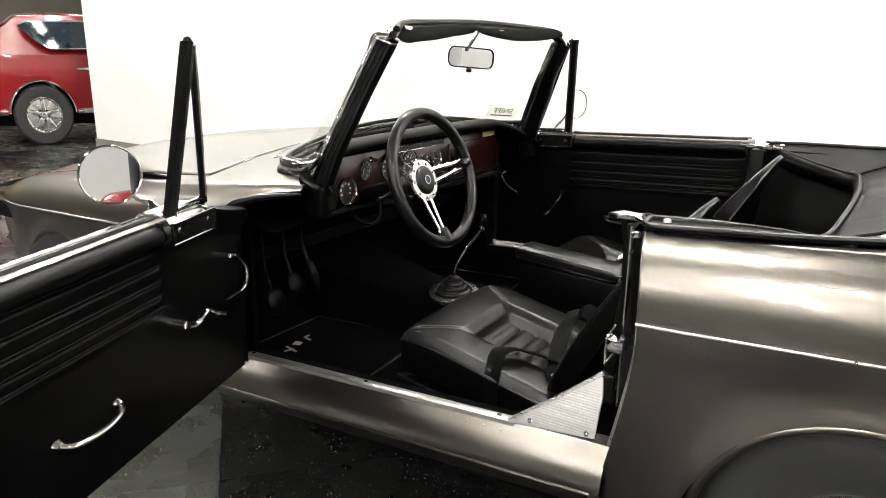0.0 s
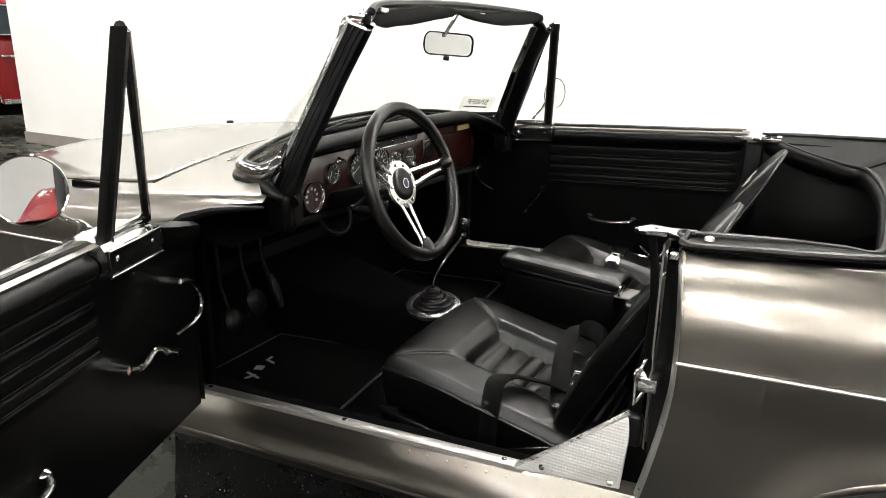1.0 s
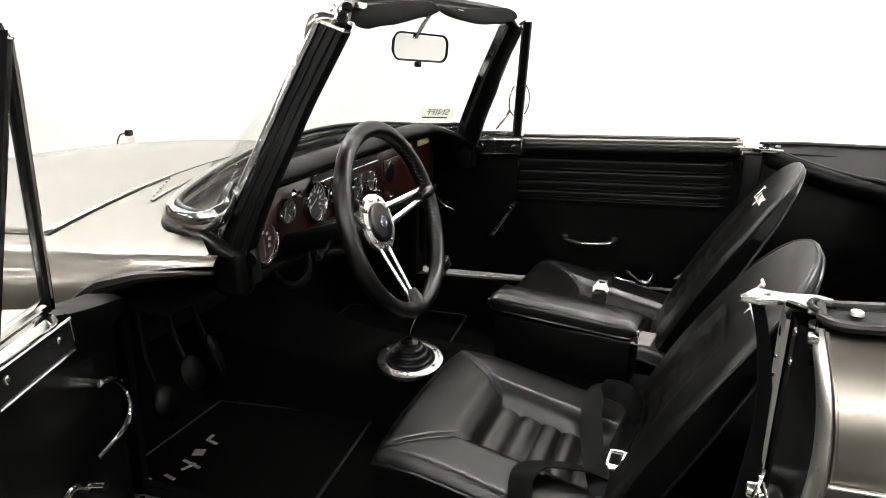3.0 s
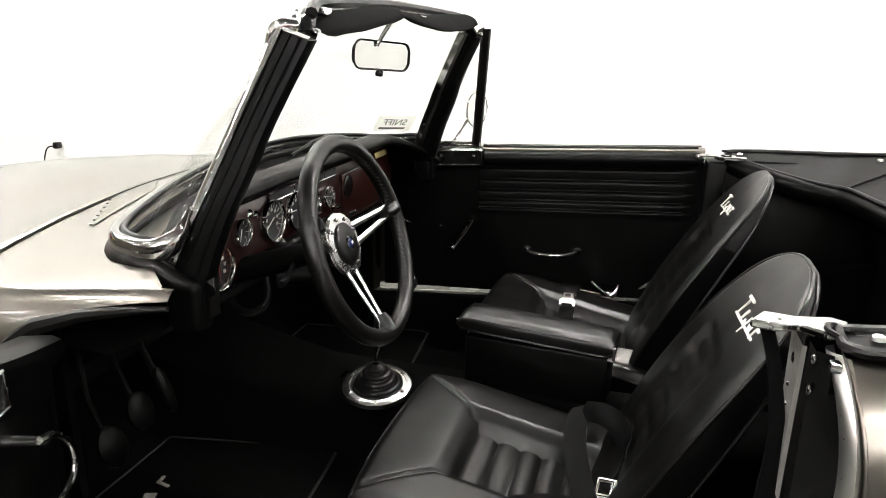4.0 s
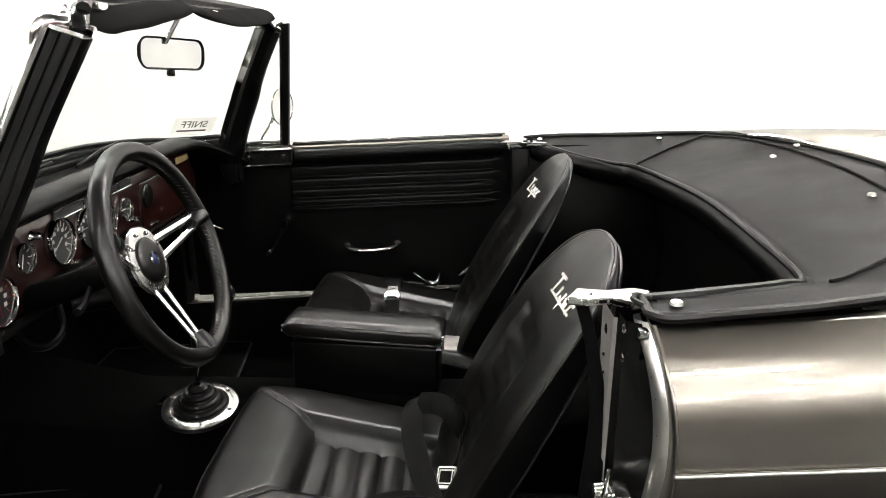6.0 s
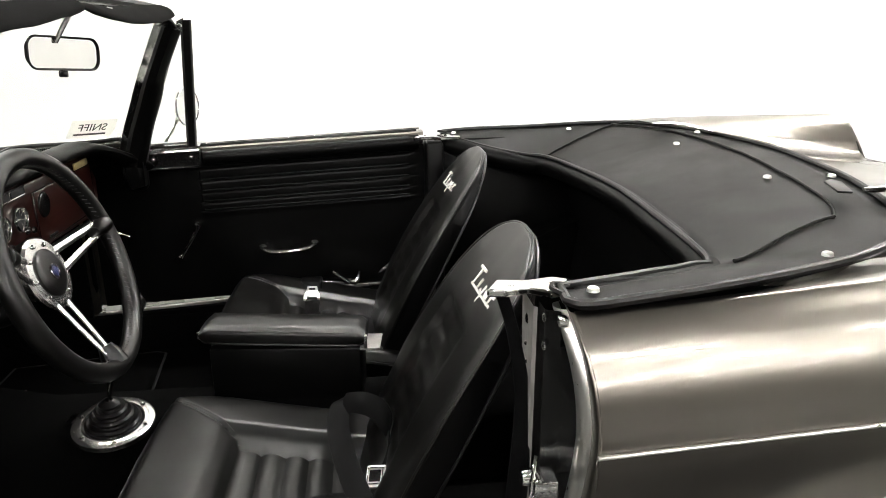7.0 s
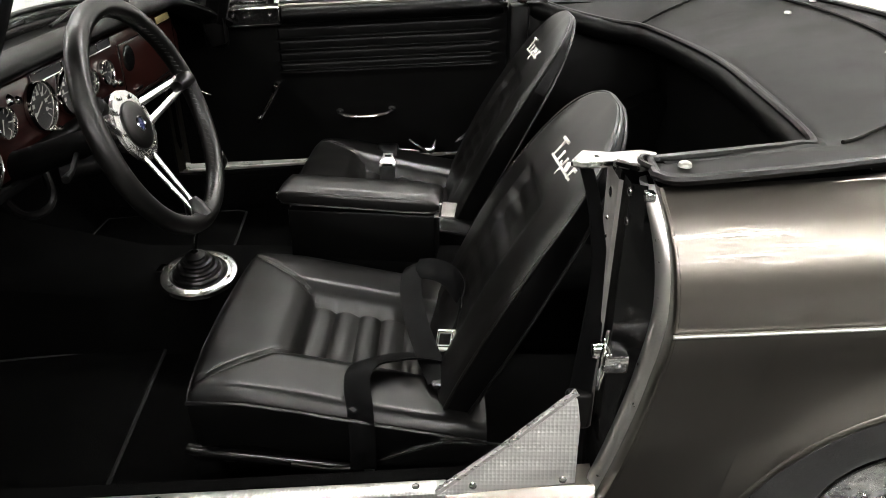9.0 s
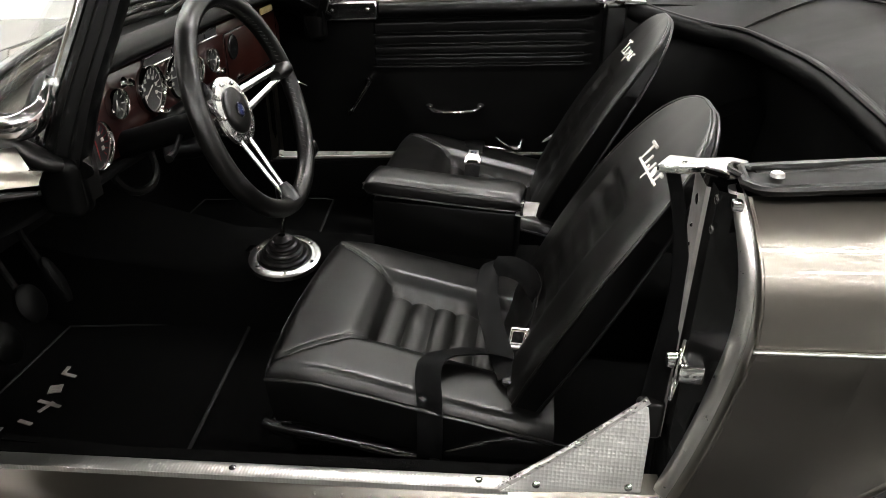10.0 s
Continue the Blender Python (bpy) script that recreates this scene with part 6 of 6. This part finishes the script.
# ---- floor mats ----
MAT_EDGE = [(-0.58, -0.20), (-0.58, 0.175), (-0.30, 0.225), (-0.18, 0.243), (-0.150, 0.232), (-0.110, -0.195), (-0.125, -0.232), (-0.40, -0.225)]
for yc_ in (-0.385, 0.385):
    mat_ob = thing("floor_mat", "black carpet floor mat with a silver stroke emblem", "mat", group="floor mats")
    part("carpet", prism([(x, y + yc_) for x, y in MAT_EDGE], 0.010, 0.003, pose(0, 0, 0.2105)), CARPET, mat_ob)
    part("binding", tube([(x, y + yc_, 0.219) for x, y in MAT_EDGE], 0.0042, 6, closed=True), BINDING, mat_ob)
    lg = bmesh.new()
    lm = axes((-0.461, yc_ - 0.103, 0.2208), (0, 1, 0), (-1, 0, 0), (0, 0, 1))
    for x_, y_, w_, h_, a_ in EMBLEM[1:]:
        box((-w_ * 0.75, -h_ * 0.75, 0), (w_ * 0.75, h_ * 0.75, 0.002), 0.0006, 1, bm=lg, m=lm @ pose(1.75 * x_, 1.6 * y_, 0, 0, 0, a_))
    part("stroke_emblem", lg, MATTHREAD, mat_ob, "plain silver strokes", smooth=False)

# ---- red car beyond the wall ----
LF = Vector((0.42, 0.907, 0)).normalized()
RC = axes((-6.92, 2.32, 0), LF, (-LF.y, LF.x, 0), (0, 0, 1)) @ Matrix.Diagonal((0.86, 0.86, 0.97, 1))


def red_car(m, name_label):
    car = thing("hardtop_car", name_label, "car", m)

    def wy(l, z):
        return -0.10 + 0.06 * (1 - ((z - 0.75) / 0.5) ** 2)

    cx, cz, r = 0.0, 0.36, 0.37
    xs = sorted([x for x in np.arange(-1.25, 3.95, 0.10) if not cx - r - 0.02 < x < cx + r + 0.02] + [cx + r * math.cos(a) for a in np.linspace(0.05, math.pi - 0.05, 19)] + [cx - r - 0.002, cx + r + 0.002])
    for far in (0, 1):
        rows = []
        for x in xs:
            dd = abs(x - cx)
            zb = 0.36 if dd >= r else cz + math.sqrt(r * r - dd * dd)
            rows.append([Vector((x, (-wy(x, z) if not far else 1.86 + wy(x, z)), z)) for z in np.linspace(zb, 1.02, 10)])
        part("body_side", loft(rows), RED, car)
    top = []
    for x in np.arange(-1.25, 3.96, 0.13):
        h = lerp(x, [(-1.25, 0.98), (-0.7, 1.03), (2.2, 1.03), (3.95, 0.98)])
        top.append([Vector((x, 0.09 + 0.84 * (1 + t) , h + 0.05 * (1 - t * t) - 0.008)) for t in np.linspace(-1, 1, 9)])
    part("body_deck", loft(top), RED, car)
    for x in (-1.25, 3.95):
        part("end_panel", box((x - 0.02, 0.09, 0.40), (x + 0.02, 1.77, 0.98), 0.01), RED, car)
    # cabin
    cab = [(-0.80, 1.02), (-0.55, 1.16), (-0.28, 1.37), (-0.10, 1.455), (0.5, 1.475), (1.2, 1.455), (1.5, 1.40), (2.0, 1.03)]
    rows = []
    for l, z in spline([(a, 0, b) for a, b in cab], 30) and [(p.x, p.z) for p in spline([(a, 0, b) for a, b in cab], 30)]:
        ins = 0.05 + 0.20 * (z - 1.02) / 0.45
        rows.append([Vector((l, y, zz)) for y, zz in ((ins * 0.3, 1.02), (ins, z - 0.02), (ins + 0.06, z), (0.93, z + 0.02), (1.80 - ins, z), (1.86 - ins, z - 0.02), (1.86 - ins * 0.3, 1.02))])
    roof = part("roof", loft(rows), RED, car)

    def on_side(l, z, o):
        ins = 0.05 + 0.20 * (z - 1.02) / 0.45
        return Vector((l, 0.015 + (ins - 0.015) * (z - 1.02) / 0.45 - o + 0.012, z))

    win = [(-0.16, 1.335), (-0.08, 1.375), (0.5, 1.395), (1.15, 1.375), (1.45, 1.10), (0.16, 1.085), (0.02, 1.16)]
    g = bmesh.new()
    g.faces.new([g.verts.new(on_side(l, z, 0.030)) for l, z in win])
    part("side_window", g, DARKGLASS, car, "dark tinted side window", smooth=False)
    part("window_trim", tube([on_side(l, z, 0.032) for l, z in win], 0.008, 6, closed=True), CHROME, car)
    rg = bmesh.new()
    loft([[Vector((l, y, z + 0.012)) for y in (0.24, 0.93, 1.62)] for l, z in ((-0.74, 1.065), (-0.50, 1.20), (-0.30, 1.355))], bm=rg)
    part("rear_window", rg, DARKGLASS, car, smooth=False)
    part("rocker_trim", tube([Vector((x, 0.028, 0.385)) for x in np.linspace(0.40, 3.2, 10)], 0.022, 8, flat=1.4), CHROME, car)
    part("rocker_trim", tube([Vector((x, 0.028, 0.375)) for x in np.linspace(-1.2, -0.40, 6)], 0.020, 8), CHROME, car)
    part("arch_trim", tube([Vector((cx + (r + 0.005) * math.cos(a), 0.030, cz + (r + 0.005) * math.sin(a))) for a in np.linspace(0.05, math.pi - 0.05, 24)], 0.010, 6), CHROME, car)
    part("side_script_bar", box((0.44, 0.018, 0.855), (0.78, 0.032, 0.880), 0.004), CHROME, car)
    part("underbody", box((-1.1, 0.25, 0.22), (3.8, 1.6, 0.42)), UNDER, car, smooth=False)
    for x in (0.0, 2.9):
        for y, s in ((0.16, -1), (1.70, 1)):
            wmx = facing((x, y, 0.345), (0, s, 0))
            ty = part("wheel", lathe([(0.21, -0.10), (0.27, -0.115), (0.32, -0.11), (0.343, -0.08), (0.345, 0.08), (0.32, 0.11), (0.27, 0.115), (0.21, 0.10)], 40, wmx), TYRE, car)
            part("rim", lathe([(0.215, 0.095), (0.208, 0.105), (0.195, 0.09), (0.18, 0.02), (0.07, 0.03)], 36, wmx), CHROME, ty, "chrome rim")
            for k in range(5):
                a = 72 * k + 20
                part("rim_spoke", prism([(0.03, -0.028), (0.19, -0.018), (0.19, 0.018), (0.03, 0.028)], 0.03, 0.006, wmx @ pose(0, 0, 0.035, 0, 0, a)), CHROME, ty)
            part("hub", lathe([(0.0, 0.095), (0.035, 0.09), (0.045, 0.06), (0.06, 0.03)], 20, wmx), CHROME, ty)
    return car


first_car = red_car(RC, "glossy red two-door hardtop with chrome wheels, parked behind the white wall")
copy_thing(first_car, axes((8.8, -2.2, 0), (-1, 0, 0), (0, -1, 0), (0, 0, 1)))["label"] = "glossy red two-door hardtop parked across the showroom"

# ---- floor tiles, laid askew in checks ----
floor_ob = bpy.data.objects["floor"]
TS, TA = 0.61, math.radians(-42)
tile_mesh = []
for tm in (TILE_GREY, TILE_BLACK):
    b = box((-TS / 2 + 0.0008, -TS / 2 + 0.0008, -0.0035), (TS / 2 - 0.0008, TS / 2 - 0.0008, 0.0), 0.0006, 1)
    me = bpy.data.meshes.new("tile")
    b.to_mesh(me)
    b.free()
    me.materials.append(tm)
    tile_mesh.append(me)
ca, sa = math.cos(TA), math.sin(TA)
OX, OY = -0.34, -0.90
field = [([], []), ([], [])]
for i in range(-36, 36):
    for j in range(-36, 36):
        u, v = (i + 0.5) * TS, (j + 0.5) * TS
        x, y = OX + u * ca - v * sa, OY + u * sa + v * ca
        if not (-12.5 < x < 10.5 and -15.5 < y < 7.6) or (x > -7.0 and y > 2.05) or (x > -3.6 and y > 1.9):
            continue
        shade = 1 - ((i + 1) // 4 + j // 4) % 2
        if -2.6 < x < 2.4 and -2.8 < y < 0.4:
            t = new("tile", tile_mesh[shade])
            t.parent = floor_ob
            t.location = (x, y, 0)
            t.rotation_euler = (0, 0, TA)
        else:
            vs, fs = field[shade]
            n0 = len(vs)
            for z in (-0.0035, 0.0):
                for p, q in ((-1, -1), (1, -1), (1, 1), (-1, 1)):
                    a, b = p * (TS / 2 - 0.0008), q * (TS / 2 - 0.0008)
                    vs.append((x + a * ca - b * sa, y + a * sa + b * ca, z))
            fs += [(n0 + 4, n0 + 5, n0 + 6, n0 + 7)] + [(n0 + k, n0 + (k + 1) % 4, n0 + 4 + (k + 1) % 4, n0 + 4 + k) for k in range(4)]
for (vs, fs), tm in zip(field, (TILE_GREY, TILE_BLACK)):
    me = bpy.data.meshes.new("tile_field")
    me.from_pydata(vs, [], fs)
    me.materials.append(tm)
    tf = new("tile_field", me)
    tf.parent = floor_ob
    tf["kind"] = "stuff"
